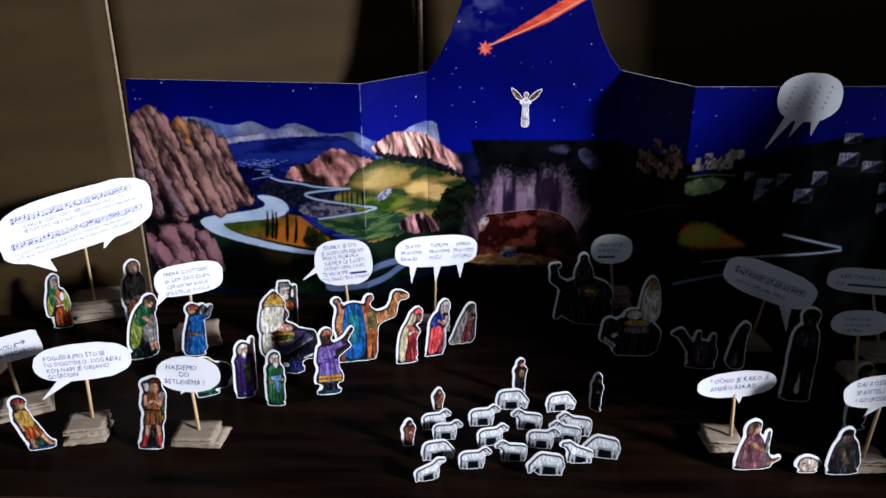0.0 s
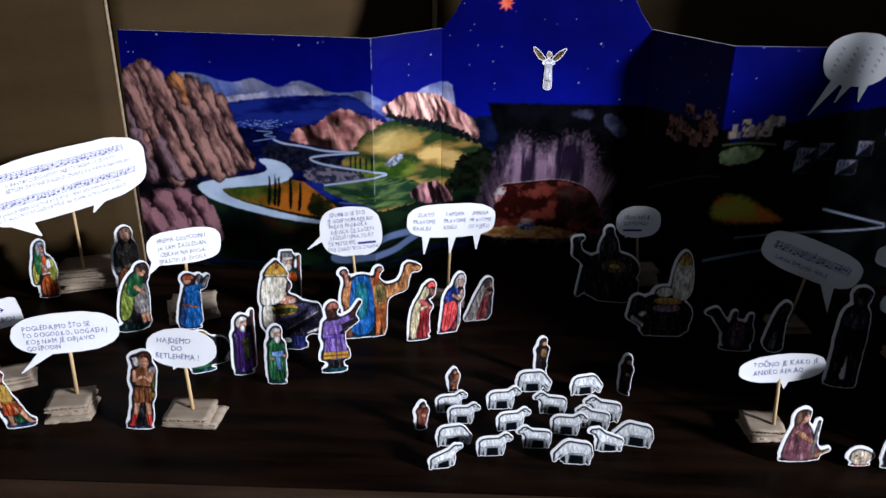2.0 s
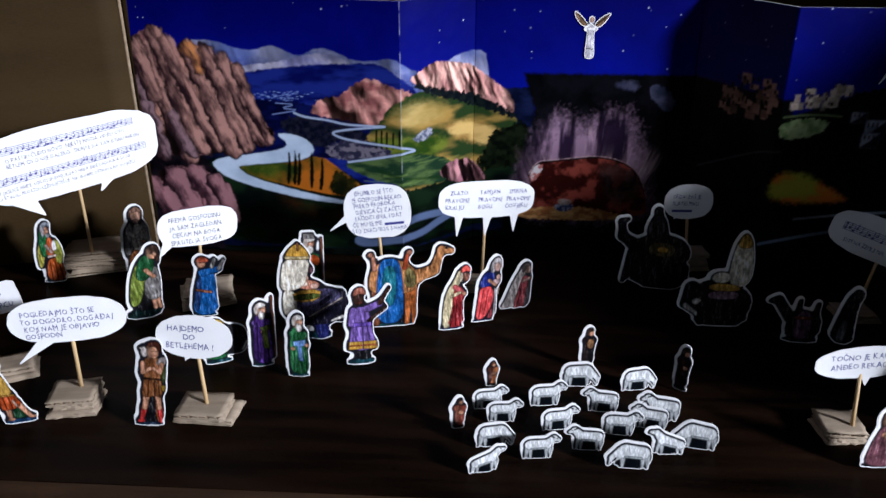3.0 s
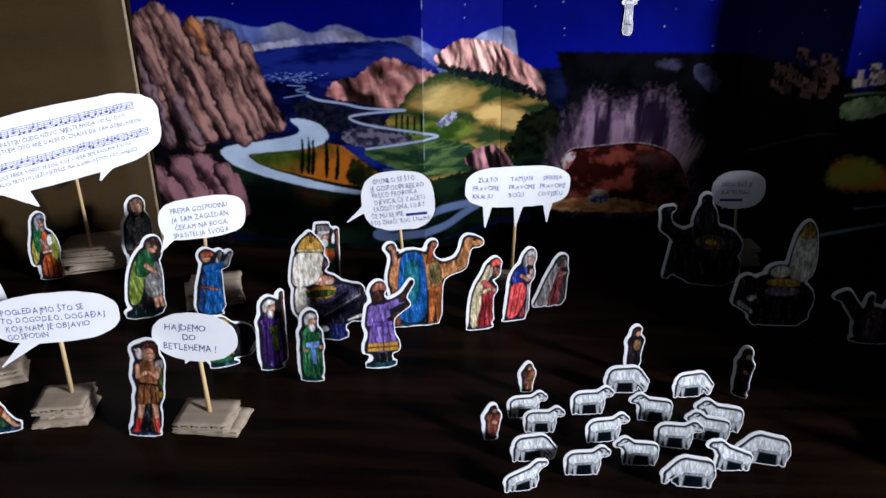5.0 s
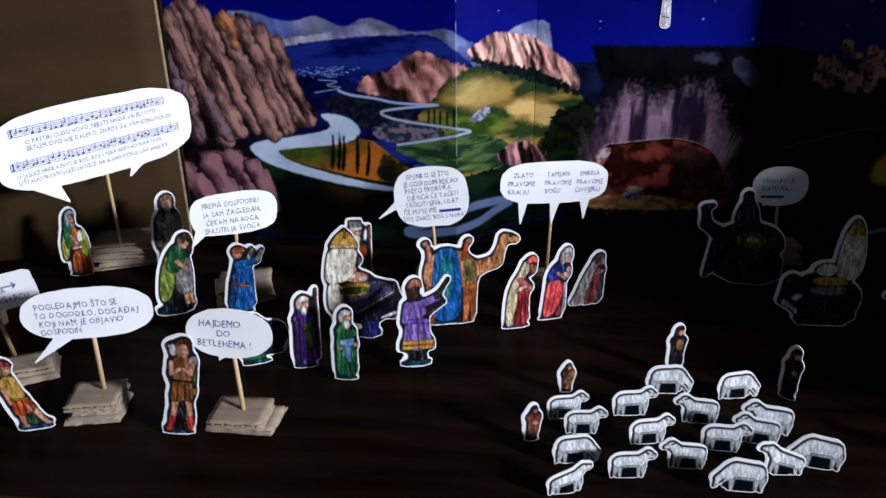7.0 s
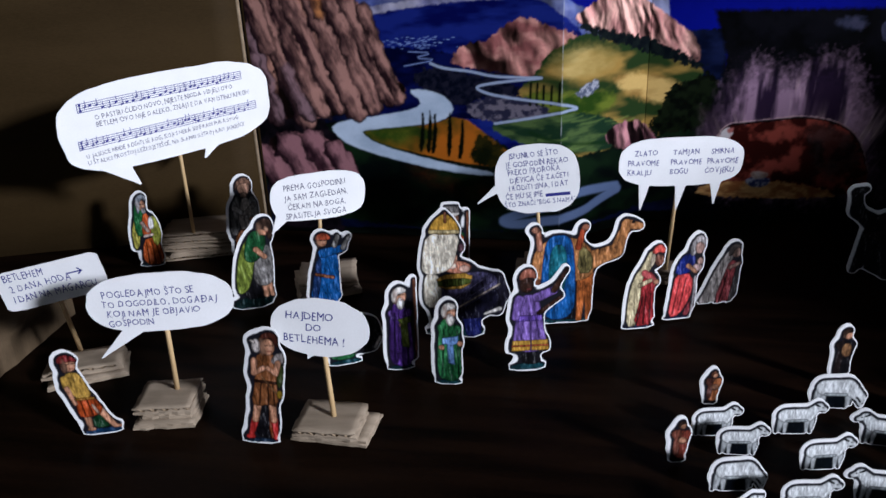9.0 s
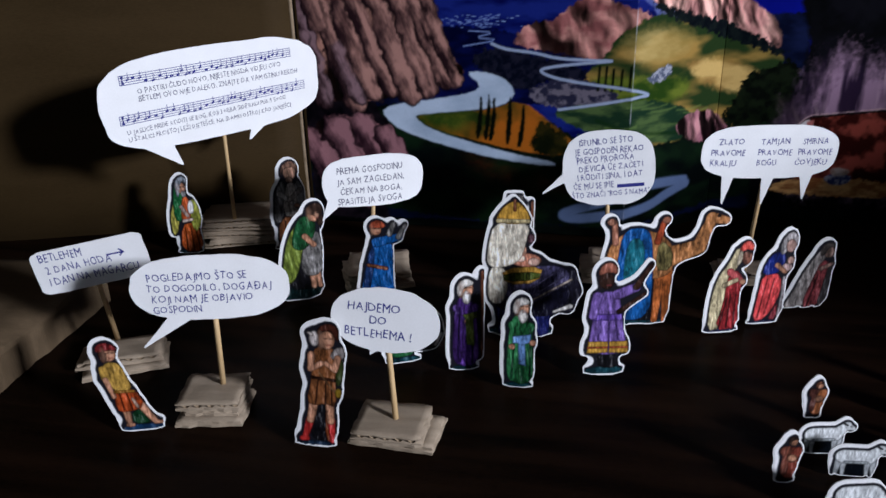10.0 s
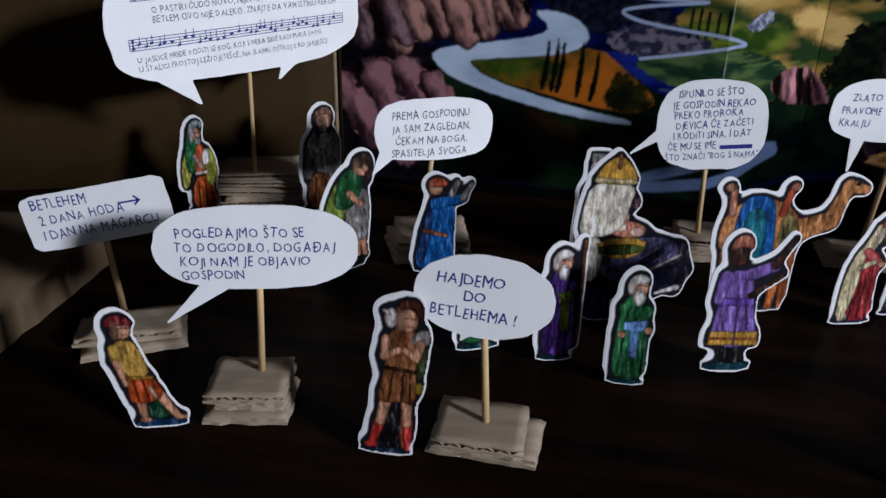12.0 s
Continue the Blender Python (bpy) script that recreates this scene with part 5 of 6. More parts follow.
def sheep_forms(kind):
    wool, dark = (0.70, 0.72, 0.71), (0.003, 0.006, 0.010)
    leg, belly = (0.46, 0.48, 0.48), (0.42, 0.45, 0.45)
    if kind == "stand":
        return [G(dark, (-12, 0), (10.5, 0), (9, 10), (-11, 10), times=1), C(-10.2, 1, -9.2, 10, 1.0, 1.9, leg), C(-6.6, 1, -6.8, 10, 0.9, 1.8, leg), C(5.4, 1, 5.0, 10, 0.9, 1.7, leg), C(8.6, 1, 7.6, 10, 1.0, 1.8, leg),
                C(-7.0, 12.6, 5.5, 13.2, 4.3, 4.2, wool), C(6, 14, 10.5, 18.2, 3.6, 2.7, wool), C(10.5, 18.2, 14, 16.6, 2.4, 1.4, wool), C(-6, 9.2, 4.5, 9.6, 1.0, 1.0, belly), C(9.0, 19.6, 10.8, 18.6, 0.7, 0.5, dark), E(12.6, 17.8, 0.45, 0.45, dark)]
    if kind == "graze":
        return [G(dark, (-12.5, 0), (9, 0), (8, 9), (-11, 9), times=1), C(-11, 1, -9.8, 10, 1.1, 2.2, leg), C(-7, 1, -7.2, 9, 0.9, 1.8, leg), C(5.4, 1, 5.6, 9, 1.0, 2.0, leg), C(-6.5, 13, 4, 13.8, 4.8, 5.2, wool),
                C(6, 13, 11.5, 8, 4.4, 2.9, wool), C(11.5, 7.5, 13, 2.6, 2.6, 1.6, wool), C(-6, 9.0, 4.0, 9.4, 1.1, 1.0, belly), C(9.8, 8.0, 11.6, 5.6, 0.6, 0.6, dark), E(13, 4.4, 0.45, 0.45, dark)]
    return [G(dark, (-8, 0), (8, 0), (7, 8), (-8, 7), times=1), C(-10, 1.2, -8.6, 8, 1.2, 2.0, leg), C(-6.6, 1, -6.2, 7, 0.9, 1.6, leg), C(4.4, 1, 4.6, 9, 0.9, 1.6, leg), C(8, 2, 6.6, 10, 1.0, 1.7, leg),
            C(-7.5, 8.5, 4, 12.4, 3.4, 4.2, wool), C(4.6, 13, 9, 18.5, 3.5, 2.3, wool), C(9, 18.5, 13, 19.0, 2.1, 1.3, wool), C(-5, 6.6, 3.5, 9.0, 1.0, 0.9, belly), E(10.8, 19.4, 0.45, 0.45, dark)]


def flock():
    """Cut-out sheep round a clearing; a minus sign before the size turns one to face the other way."""
    kinds = {}
    for k, kind in enumerate(("stand", "graze", "climb")):
        for side in (1, -1):
            forms = []
            for f in sheep_forms(kind):
                if f[0] == "E":
                    forms.append((f[0], side * f[1], *f[2:]))
                elif f[0] == "C":
                    forms.append((f[0], side * f[1], f[2], side * f[3], *f[4:]))
                else:
                    forms.append((f[0], [(side * x, y) for x, y in f[1]], *f[2:]))
            kinds[kind, side] = card_mesh("sheep_figure", forms, 2.2, 0.34, line=1.35, seed=200 + k * 2 + side, fold=0.06, thick=0.6)
    rows = [("stand", 1, -0.007, 0.641, 6, 0.93), ("stand", 1, 0.002, 0.626, 0, 0.92), ("stand", 1, 0.034, 0.645, 4, 1.0), ("graze", 1, 0.061, 0.669, -2, 1.1),
            ("stand", -1, 0.0725, 0.638, -6, 0.98), ("stand", 1, 0.039, 0.6175, 7, 0.97), ("graze", 1, -0.0055, 0.599, 4, 1.0), ("stand", 1, 0.0225, 0.5875, 3, 0.96),
            ("stand", -1, 0.055, 0.596, -2, 0.96), ("stand", 1, 0.0795, 0.612, -9, 1.0), ("stand", -1, 0.102, 0.619, -12, 0.98), ("graze", 1, 0.1035, 0.665, 6, 1.02),
            ("stand", -1, 0.1115, 0.6285, -10, 1.08), ("climb", -1, 0.1065, 0.592, 0, 1.05), ("graze", -1, 0.127, 0.598, -13, 1.12), ("graze", -1, 0.0795, 0.578, -5, 1.1), ("climb", 1, -0.0125, 0.574, 11, 0.97)]
    words = {"stand": "small white paper cut-out sheep standing, head up", "graze": "small white paper cut-out sheep grazing, head down", "climb": "small white paper cut-out lamb with raised head"}
    for kind, side, x, y, yaw, size in rows:
        stand_card("sheep_figure", kinds[kind, side], x, y, yaw, words[kind], "paper sheep", "paper flock of sheep", lean=-2, size=0.90 * size)
    small = [("child_figure", robed(22, 8, (0.30, 0.12, 0.05), (0.10, 0.04, 0.03), BROWN, base=BLACK), -0.003, 0.6685, 4), ("child_figure", robed(25, 9, (0.22, 0.06, 0.04), (0.16, 0.06, 0.04), HAIR, base=BLACK), -0.028, 0.618, 6),
             ("dark_robe_figure", robed(36, 11, BLACK, (0.03, 0.02, 0.02), HAIR, base=BLACK) + [G(TAN, (-2, 18), (3, 18), (3, 26), (-2, 26))], 0.0715, 0.694, 0),
             ("dark_robe_figure", robed(37, 11, (0.02, 0.012, 0.012), (0.05, 0.015, 0.012), HAIR, base=BLACK), 0.1345, 0.664, -42)]
    for k, (name, forms, x, y, yaw) in enumerate(small):
        me = card_mesh(name, forms, 2.0, 0.4, line=1.1, seed=230 + k, round_by=1.0)
        stand_card(name, me, x, y, yaw, "tiny brown paper cut-out figure beside the sheep" if k < 2 else "small dark-robed paper cut-out behind the sheep", "paper figure", FIGURES, lean=-2)


flock()


def figures_right():
    # shade on the right side is put into the near-black colours of these prints
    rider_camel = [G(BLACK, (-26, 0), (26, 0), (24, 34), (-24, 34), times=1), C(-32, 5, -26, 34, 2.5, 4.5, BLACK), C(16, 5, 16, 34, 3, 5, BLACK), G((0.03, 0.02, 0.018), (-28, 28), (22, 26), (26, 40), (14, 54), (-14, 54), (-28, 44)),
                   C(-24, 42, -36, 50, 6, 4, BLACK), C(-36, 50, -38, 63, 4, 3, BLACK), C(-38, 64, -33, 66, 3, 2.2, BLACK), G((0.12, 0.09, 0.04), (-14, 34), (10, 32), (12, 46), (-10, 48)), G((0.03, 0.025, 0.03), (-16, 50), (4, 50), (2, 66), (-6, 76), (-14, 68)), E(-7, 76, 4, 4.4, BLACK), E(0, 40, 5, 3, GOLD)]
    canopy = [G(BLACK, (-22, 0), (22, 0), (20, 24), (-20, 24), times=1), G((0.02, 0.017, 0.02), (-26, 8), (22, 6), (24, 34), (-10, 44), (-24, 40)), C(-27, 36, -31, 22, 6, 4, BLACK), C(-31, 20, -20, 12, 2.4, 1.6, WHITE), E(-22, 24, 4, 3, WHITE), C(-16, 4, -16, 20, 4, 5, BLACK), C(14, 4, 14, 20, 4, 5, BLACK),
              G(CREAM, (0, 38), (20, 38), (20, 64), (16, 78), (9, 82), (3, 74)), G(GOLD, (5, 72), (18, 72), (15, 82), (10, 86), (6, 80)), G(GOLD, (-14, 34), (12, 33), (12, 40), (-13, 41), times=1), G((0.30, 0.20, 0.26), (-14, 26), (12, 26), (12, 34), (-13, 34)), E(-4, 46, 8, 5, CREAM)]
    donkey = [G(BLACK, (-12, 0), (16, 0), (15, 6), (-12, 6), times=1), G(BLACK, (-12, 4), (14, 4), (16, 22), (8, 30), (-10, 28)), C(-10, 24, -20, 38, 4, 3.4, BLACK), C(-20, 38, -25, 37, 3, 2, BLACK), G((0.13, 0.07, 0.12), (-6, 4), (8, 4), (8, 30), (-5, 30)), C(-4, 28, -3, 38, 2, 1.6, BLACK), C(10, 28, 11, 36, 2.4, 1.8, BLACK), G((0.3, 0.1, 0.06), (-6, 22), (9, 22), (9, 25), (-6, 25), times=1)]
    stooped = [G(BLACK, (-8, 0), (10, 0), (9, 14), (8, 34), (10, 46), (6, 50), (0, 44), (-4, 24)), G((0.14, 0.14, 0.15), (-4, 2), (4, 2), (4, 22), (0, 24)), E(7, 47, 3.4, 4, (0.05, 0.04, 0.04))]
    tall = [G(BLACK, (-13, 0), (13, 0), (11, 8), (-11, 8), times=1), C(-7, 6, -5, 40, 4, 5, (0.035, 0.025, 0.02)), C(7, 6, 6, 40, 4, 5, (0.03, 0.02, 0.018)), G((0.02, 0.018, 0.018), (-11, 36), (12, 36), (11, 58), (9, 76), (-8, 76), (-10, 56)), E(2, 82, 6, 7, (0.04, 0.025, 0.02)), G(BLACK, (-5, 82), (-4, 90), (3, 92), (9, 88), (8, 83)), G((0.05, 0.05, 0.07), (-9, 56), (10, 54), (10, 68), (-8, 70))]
    seated = [G(BLACK, (-14, 0), (16, 0), (16, 5), (-14, 5), times=1), G((0.17, 0.075, 0.09), (-14, 2), (10, 2), (16, 8), (8, 18), (4, 32), (-6, 36), (-12, 18)), E(-2, 38, 4.4, 5, SKIN), G(HAIR, (-8, 32), (-8, 42), (-2, 45), (3, 42), (0, 40), (-4, 32)), C(9, 8, 10, 34, 1.3, 1.0, GREY), C(-4, 26, 7, 18, 2.2, 1.8, SKIN), C(12, 6, 20, 10, 2, 1.4, TAN)]
    lamb = [G(RED, (-7, 0), (8, 0), (8, 3), (-7, 3), times=1), E(0, 8, 8, 6, (0.55, 0.45, 0.35)), E(-3, 11, 4.6, 4, (0.62, 0.52, 0.40)), E(-4, 10, 1, 0.8, BLACK)]
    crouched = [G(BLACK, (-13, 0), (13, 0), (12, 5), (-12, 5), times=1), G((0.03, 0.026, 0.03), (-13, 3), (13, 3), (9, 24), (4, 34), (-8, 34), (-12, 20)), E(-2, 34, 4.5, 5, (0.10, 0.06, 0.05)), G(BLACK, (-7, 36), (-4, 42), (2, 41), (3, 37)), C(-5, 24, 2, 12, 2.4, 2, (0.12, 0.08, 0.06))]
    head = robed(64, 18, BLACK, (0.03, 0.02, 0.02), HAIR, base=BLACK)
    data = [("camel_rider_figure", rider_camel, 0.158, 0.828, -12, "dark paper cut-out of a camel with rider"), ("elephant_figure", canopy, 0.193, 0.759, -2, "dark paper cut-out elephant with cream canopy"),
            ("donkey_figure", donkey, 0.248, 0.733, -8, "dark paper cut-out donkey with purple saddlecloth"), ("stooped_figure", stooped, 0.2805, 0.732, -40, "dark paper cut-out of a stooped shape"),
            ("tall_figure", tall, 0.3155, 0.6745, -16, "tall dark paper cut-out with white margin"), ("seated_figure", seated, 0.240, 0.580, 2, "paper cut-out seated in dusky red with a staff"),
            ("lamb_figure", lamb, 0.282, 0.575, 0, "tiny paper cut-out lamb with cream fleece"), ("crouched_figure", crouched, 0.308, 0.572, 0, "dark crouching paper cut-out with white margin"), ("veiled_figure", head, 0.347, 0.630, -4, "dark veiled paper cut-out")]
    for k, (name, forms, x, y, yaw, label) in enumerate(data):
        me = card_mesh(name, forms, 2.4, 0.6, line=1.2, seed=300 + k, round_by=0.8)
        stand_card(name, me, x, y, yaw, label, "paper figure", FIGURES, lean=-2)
    wings = [G((0.22, 0.14, 0.08), (-2, 31), (-8, 39), (-17, 46), (-15, 38), (-8, 30), times=1), G((0.22, 0.14, 0.08), (2, 31), (9, 39), (19, 44), (15, 36), (8, 29), times=1), C(-4, 33, -14, 42, 0.7, 0.5, (0.05, 0.03, 0.02)), C(5, 32, 16, 41, 0.7, 0.5, (0.05, 0.03, 0.02)),
             G((0.60, 0.58, 0.60), (-4.5, 0), (5, 0), (4, 12), (3.4, 22), (3.6, 32), (-3, 33), (-3.4, 22), (-3.8, 12)), E(0.4, 36.5, 2.6, 3.2, (0.45, 0.30, 0.22)), C(-4.6, 28, 4.6, 28, 1.8, 1.8, (0.70, 0.68, 0.68)), C(-4, 10, 4, 9, 0.4, 0.4, (0.10, 0.09, 0.10))]
    me = card_mesh("angel_figure", wings, 0.3, 0.45, line=0.0, seed=330, fold=0.3, thick=0.4, ground=False)
    ob = new("angel_figure", me)
    d = Vector((PLAN[3][0] - PLAN[2][0], PLAN[3][1] - PLAN[2][1]))
    s = 449 - RUN[2]
    ob.matrix_basis = pose(PLAN[2][0] + d.x / d.length * s * MM, PLAN[2][1] + d.y / d.length * s * MM - 0.0012, 0.190, 0, 0, math.degrees(math.atan2(d.y, d.x)))
    tagged(ob, "small white winged paper cut-out glued on the blue sky", "paper figure")


figures_right()


# ---- speech signs on sticks ----
def ragged(bm, w, d, z0, z1, m, rnd, rough):
    """A thin board with torn, wavy edges."""
    nx, ny = 9, 7
    ph = rnd.uniform(0, 50)
    rows = []
    for z in (z0, z1):
        rows.append([[bm.verts.new(m @ Vector((
            (i / nx - 0.5) * w + (rough * noise.noise(Vector((j * 1.3, ph, i * 0.1))) * 2.2 if i in (0, nx) else 0),
            (j / ny - 0.5) * d + (rough * noise.noise(Vector((i * 1.1, ph + 7, j * 0.1))) * 2.2 if j in (0, ny) else 0),
            z + 0.6 * noise.noise(Vector((i * 0.35, j * 0.4, ph)))))) for j in range(ny + 1)] for i in range(nx + 1)])
    lo, hi = rows
    for i in range(nx):
        for j in range(ny):
            bm.faces.new((hi[i][j], hi[i + 1][j], hi[i + 1][j + 1], hi[i][j + 1])).smooth = True
            bm.faces.new((lo[i][j + 1], lo[i + 1][j + 1], lo[i + 1][j], lo[i][j]))
    for k in range(nx):
        bm.faces.new((lo[k][0], lo[k + 1][0], hi[k + 1][0], hi[k][0]))
        bm.faces.new((lo[k + 1][ny], lo[k][ny], hi[k][ny], hi[k + 1][ny]))
    for k in range(ny):
        bm.faces.new((lo[nx][k], lo[nx][k + 1], hi[nx][k + 1], hi[nx][k]))
        bm.faces.new((lo[0][k + 1], lo[0][k], hi[0][k], hi[0][k + 1]))


def corrugated(bm, w, d, z, rnd, turn, open_edge):
    """One torn piece of corrugated board: a liner below, and the crushed or open wave's cover above."""
    m = Matrix.Rotation(turn, 4, "Z")
    if open_edge:
        ragged(bm, w, d, z, z + 0.6, m, rnd, 0.45)
        ragged(bm, w, d, z + 2.5, z + 3.1, m, rnd, 0.6)
    else:
        ragged(bm, w, d, z + 0.1, z + 1.5, m, rnd, 0.5)
        ragged(bm, w - 1.6, d - 1.4, z + 1.6, z + 3.0, m, rnd, 0.6)


def flutes(bm, w, d, z, turn):
    m = Matrix.Rotation(turn, 4, "Z")
    n = int(w / 0.9)
    prev = None
    for k in range(n + 1):
        x = -w / 2 + 0.6 + (w - 1.2) * k / n
        h = z + 1.6 + 0.95 * math.sin(k * 0.9)
        a, b = bm.verts.new(m @ Vector((x, -d / 2 + 0.5, h))), bm.verts.new(m @ Vector((x, d / 2 - 0.5, h)))
        if prev:
            bm.faces.new((prev[0], a, b, prev[1])).smooth = True
        prev = (a, b)


GLYPHS = {}


def glyph(c, variant):
    """One hand-drawn capital, cap height 1, and its width."""
    if (c, variant) not in GLYPHS:
        cu = bpy.data.curves.new("letter", "FONT")
        cu.body, cu.size, cu.resolution_u = c, 1.38, 2
        tmp = new("letter_source", cu)
        bpy.context.view_layer.update()
        me = bpy.data.meshes.new_from_object(tmp.evaluated_get(bpy.context.evaluated_depsgraph_get()))
        bpy.data.objects.remove(tmp)
        me.name = "letter"
        me.materials.clear()
        me.materials.append(M_BLUE_INK)
        x0, x1 = min(q.co.x for q in me.vertices), max(q.co.x for q in me.vertices)
        for q in me.vertices:
            n = noise.noise_vector(Vector((q.co.x * 0.9 + 3.1 * ord(c), q.co.y * 0.9, 5.3 * variant)))
            q.co.x += 0.13 * n.x - x0
            q.co.y += 0.15 * n.y
        GLYPHS[c, variant] = (me, x1 - x0)
    return GLYPHS[c, variant]


def writing(text, mat, height, parent, x, z, roll=0.0, wide=0.80):
    rnd = random.Random(text + str(height))
    at, m = 0.0, pose(x * MM, -0.00010, z * MM, 90, 0, 0) @ pose(0, 0, 0, 0, 0, roll)
    for c in text:
        if c == " ":
            at += 0.46
            continue
        me, width = glyph(c, rnd.randrange(3))
        ob = new("letter", me)
        ob.parent = parent
        grow = rnd.uniform(0.94, 1.08)
        k = height * MM
        ob.matrix_basis = m @ pose(at * k * wide, rnd.uniform(-0.05, 0.05) * k, 0, 0, 0, rnd.uniform(-3.5, 3.5)) @ Matrix.Diagonal((k * wide * grow, k * grow, 1, 1))
        ob.material_slots[0].link = "OBJECT"
        ob.material_slots[0].material = mat
        at += (width + 0.14) * 1.07


def pen_strokes(name, strokes, width, mat, parent):
    bm = bmesh.new()
    for (x0, z0), (x1, z1) in strokes:
        d = Vector((x1 - x0, 0, z1 - z0))
        n = Vector((-d.z, 0, d.x)).normalized() * width / 2
        e = d.normalized() * width / 2
        a, b = Vector((x0, -0.12, z0)) - e, Vector((x1, -0.12, z1)) + e
        bm.faces.new([bm.verts.new(q * MM) for q in (a - n, b - n, b + n, a + n)])
    return part(name, bm, mat, parent)


SIGNS = "handwritten speech signs"


def speech_sign(name, x, y, body, tails, label, base=None, stick=None, seed=0, yaw=0.0, roll=0.0, square=3.0, hang=None, size=(1.0, 1.0), turn=0.0, foot=0.0, tilt=0.0):
    """body: centre and half sizes of the card as drawn; tails: tip and root; hang: where its centre hangs from the stick's foot; all in millimetres."""
    rnd = random.Random(seed)
    t = thing(name, (x, y, 0), label, "paper sign", SIGNS)
    cx, cz, hw, hh = body
    c, s = math.cos(radians(roll)), math.sin(radians(roll))
    ring = []
    for k in range(40):
        a = k * math.tau / 40
        px = hw * math.copysign(abs(math.cos(a)) ** (2 / square), math.cos(a)) * (1 + rnd.uniform(-0.012, 0.012))
        pz = hh * math.copysign(abs(math.sin(a)) ** (2 / square), math.sin(a)) * (1 + rnd.uniform(-0.02, 0.02))
        ring.append((cx + c * px - s * pz, cz + s * px + c * pz))
    forms = [("G", ring, (1, 1, 1), 1)]
    for (tx, tz), (rx, rz), w in tails:
        forms.append(("G", [(tx, tz), (rx - w, rz), (rx, rz + 4), (rx + w, rz)], (1, 1, 1), 0))
    me = card_mesh("bubble", forms, 0.0, 0.8, printed_front=False, thick=0.45, seed=seed, ground=False)
    bub = new("bubble", me)
    bub.parent = t
    hang = hang or (cx, 0.0, cz)
    bub.matrix_basis = pose(hang[0] * MM, hang[1] * MM, hang[2] * MM, 0, 0, yaw) @ Matrix.Rotation(radians(-tilt), 4, "Y") @ Matrix.Diagonal((size[0], 1, size[1], 1)) @ Matrix.Translation((-cx * MM, 0, -cz * MM))
    tagged(bub, "white paper speech bubble cut by hand")
    if stick:
        bm = bmesh.new()
        back = Vector((-math.sin(radians(yaw)), math.cos(radians(yaw)), 0)) * 0.0022
        top = Vector(hang) * MM + back - Vector((0, 0, 0.4 * hh * size[1] * MM))
        rod(bm, (0, 0, foot * MM), top, 0.0015, 0.0013)
        part("stick", bm, M_STICK, t, "thin round bamboo skewer")
    if base:
        bx, by, bw, bd, layers = base
        ob = new("base")
        ob.parent = t
        ob.matrix_basis = pose(bx * MM, by * MM, 0.0003, 0, 0, turn)
        tagged(ob, "stack of torn brown corrugated cardboard pieces")
        for k in range(layers):
            twist = rnd.uniform(-0.10, 0.10)
            w, d = bw * rnd.uniform(0.78, 1.04), bd * rnd.uniform(0.76, 1.04)
            if k == 0:
                w, d = bw, bd
            bm = bmesh.new()
            open_edge = k == layers - 1 or rnd.random() < 0.25
            corrugated(bm, w, d, k * 3.3, rnd, twist, open_edge)
            for q in bm.verts:
                q.co *= MM
            sheet = part("sheet", bm, M_BOARD, ob)
            sheet.matrix_basis = pose(rnd.uniform(-2, 2) * MM, rnd.uniform(-2, 2) * MM, 0, rnd.uniform(-0.8, 0.8), rnd.uniform(-0.8, 0.8), 0)
            if open_edge:
                bm = bmesh.new()
                flutes(bm, w, d, k * 3.3, twist)
                for q in bm.verts:
                    q.co *= MM
                flute = part("flute", bm, M_FLUTE, ob)
                flute.matrix_basis = sheet.matrix_basis.copy()
    return bub


def lines(bub, rows, mat, height, x, z, pitch, roll=0.0, indent=()):
    c, s = math.cos(radians(roll)), math.sin(radians(roll))
    for k, row in enumerate(rows):
        dx = indent[k] if k < len(indent) else 0.0
        writing(row, mat, height, bub, x + dx * c + s * pitch * k, z - c * pitch * k + dx * s, roll + random.Random(k + len(row)).uniform(-0.8, 0.8))


def stave(bub, x, z, length, roll, mat, seed, gap=1.5):
    """Five lines, bars and heads."""
    rnd = random.Random(seed)
    c, s = math.cos(radians(roll)), math.sin(radians(roll))

    def at(a, b):
        return (x + c * a - s * b, z + s * a + c * b)

    st = [(at(0, k * gap), at(length, k * gap)) for k in range(5)]
    for f in (0.0, 0.36, 0.62, 0.86, 1.0):
        st.append((at(length * f, 0), at(length * f, 4 * gap)))
    pen_strokes("stave", st, 0.42, mat, bub)
    pen_strokes("clef", [(at(1.2 + 0.5 * k, 0.6), at(2.6 - 0.4 * k, 5.6)) for k in range(4)], 0.5, mat, bub)
    a = 5.0
    while a < length - 3:
        h = rnd.choice((0, 1, 2, 3, 4, 5)) * gap / 2
        pen_strokes("note", [(at(a, h), at(a + 0.9, h + 0.3))], 1.3, mat, bub)
        if rnd.random() < 0.9:
            pen_strokes("stem", [(at(a + 0.9, h), at(a + 0.9, h + 4.2))], 0.45, mat, bub)
        a += rnd.uniform(2.6, 5.2)


def bars(bub, rows, mat):
    """Writing too small or private to give, as plain bars."""
    pen_strokes("writing_bars", [((x0, z0), (x1, z0 + (x1 - x0) * k)) for x0, x1, z0, k in rows], 2.2, mat, bub)


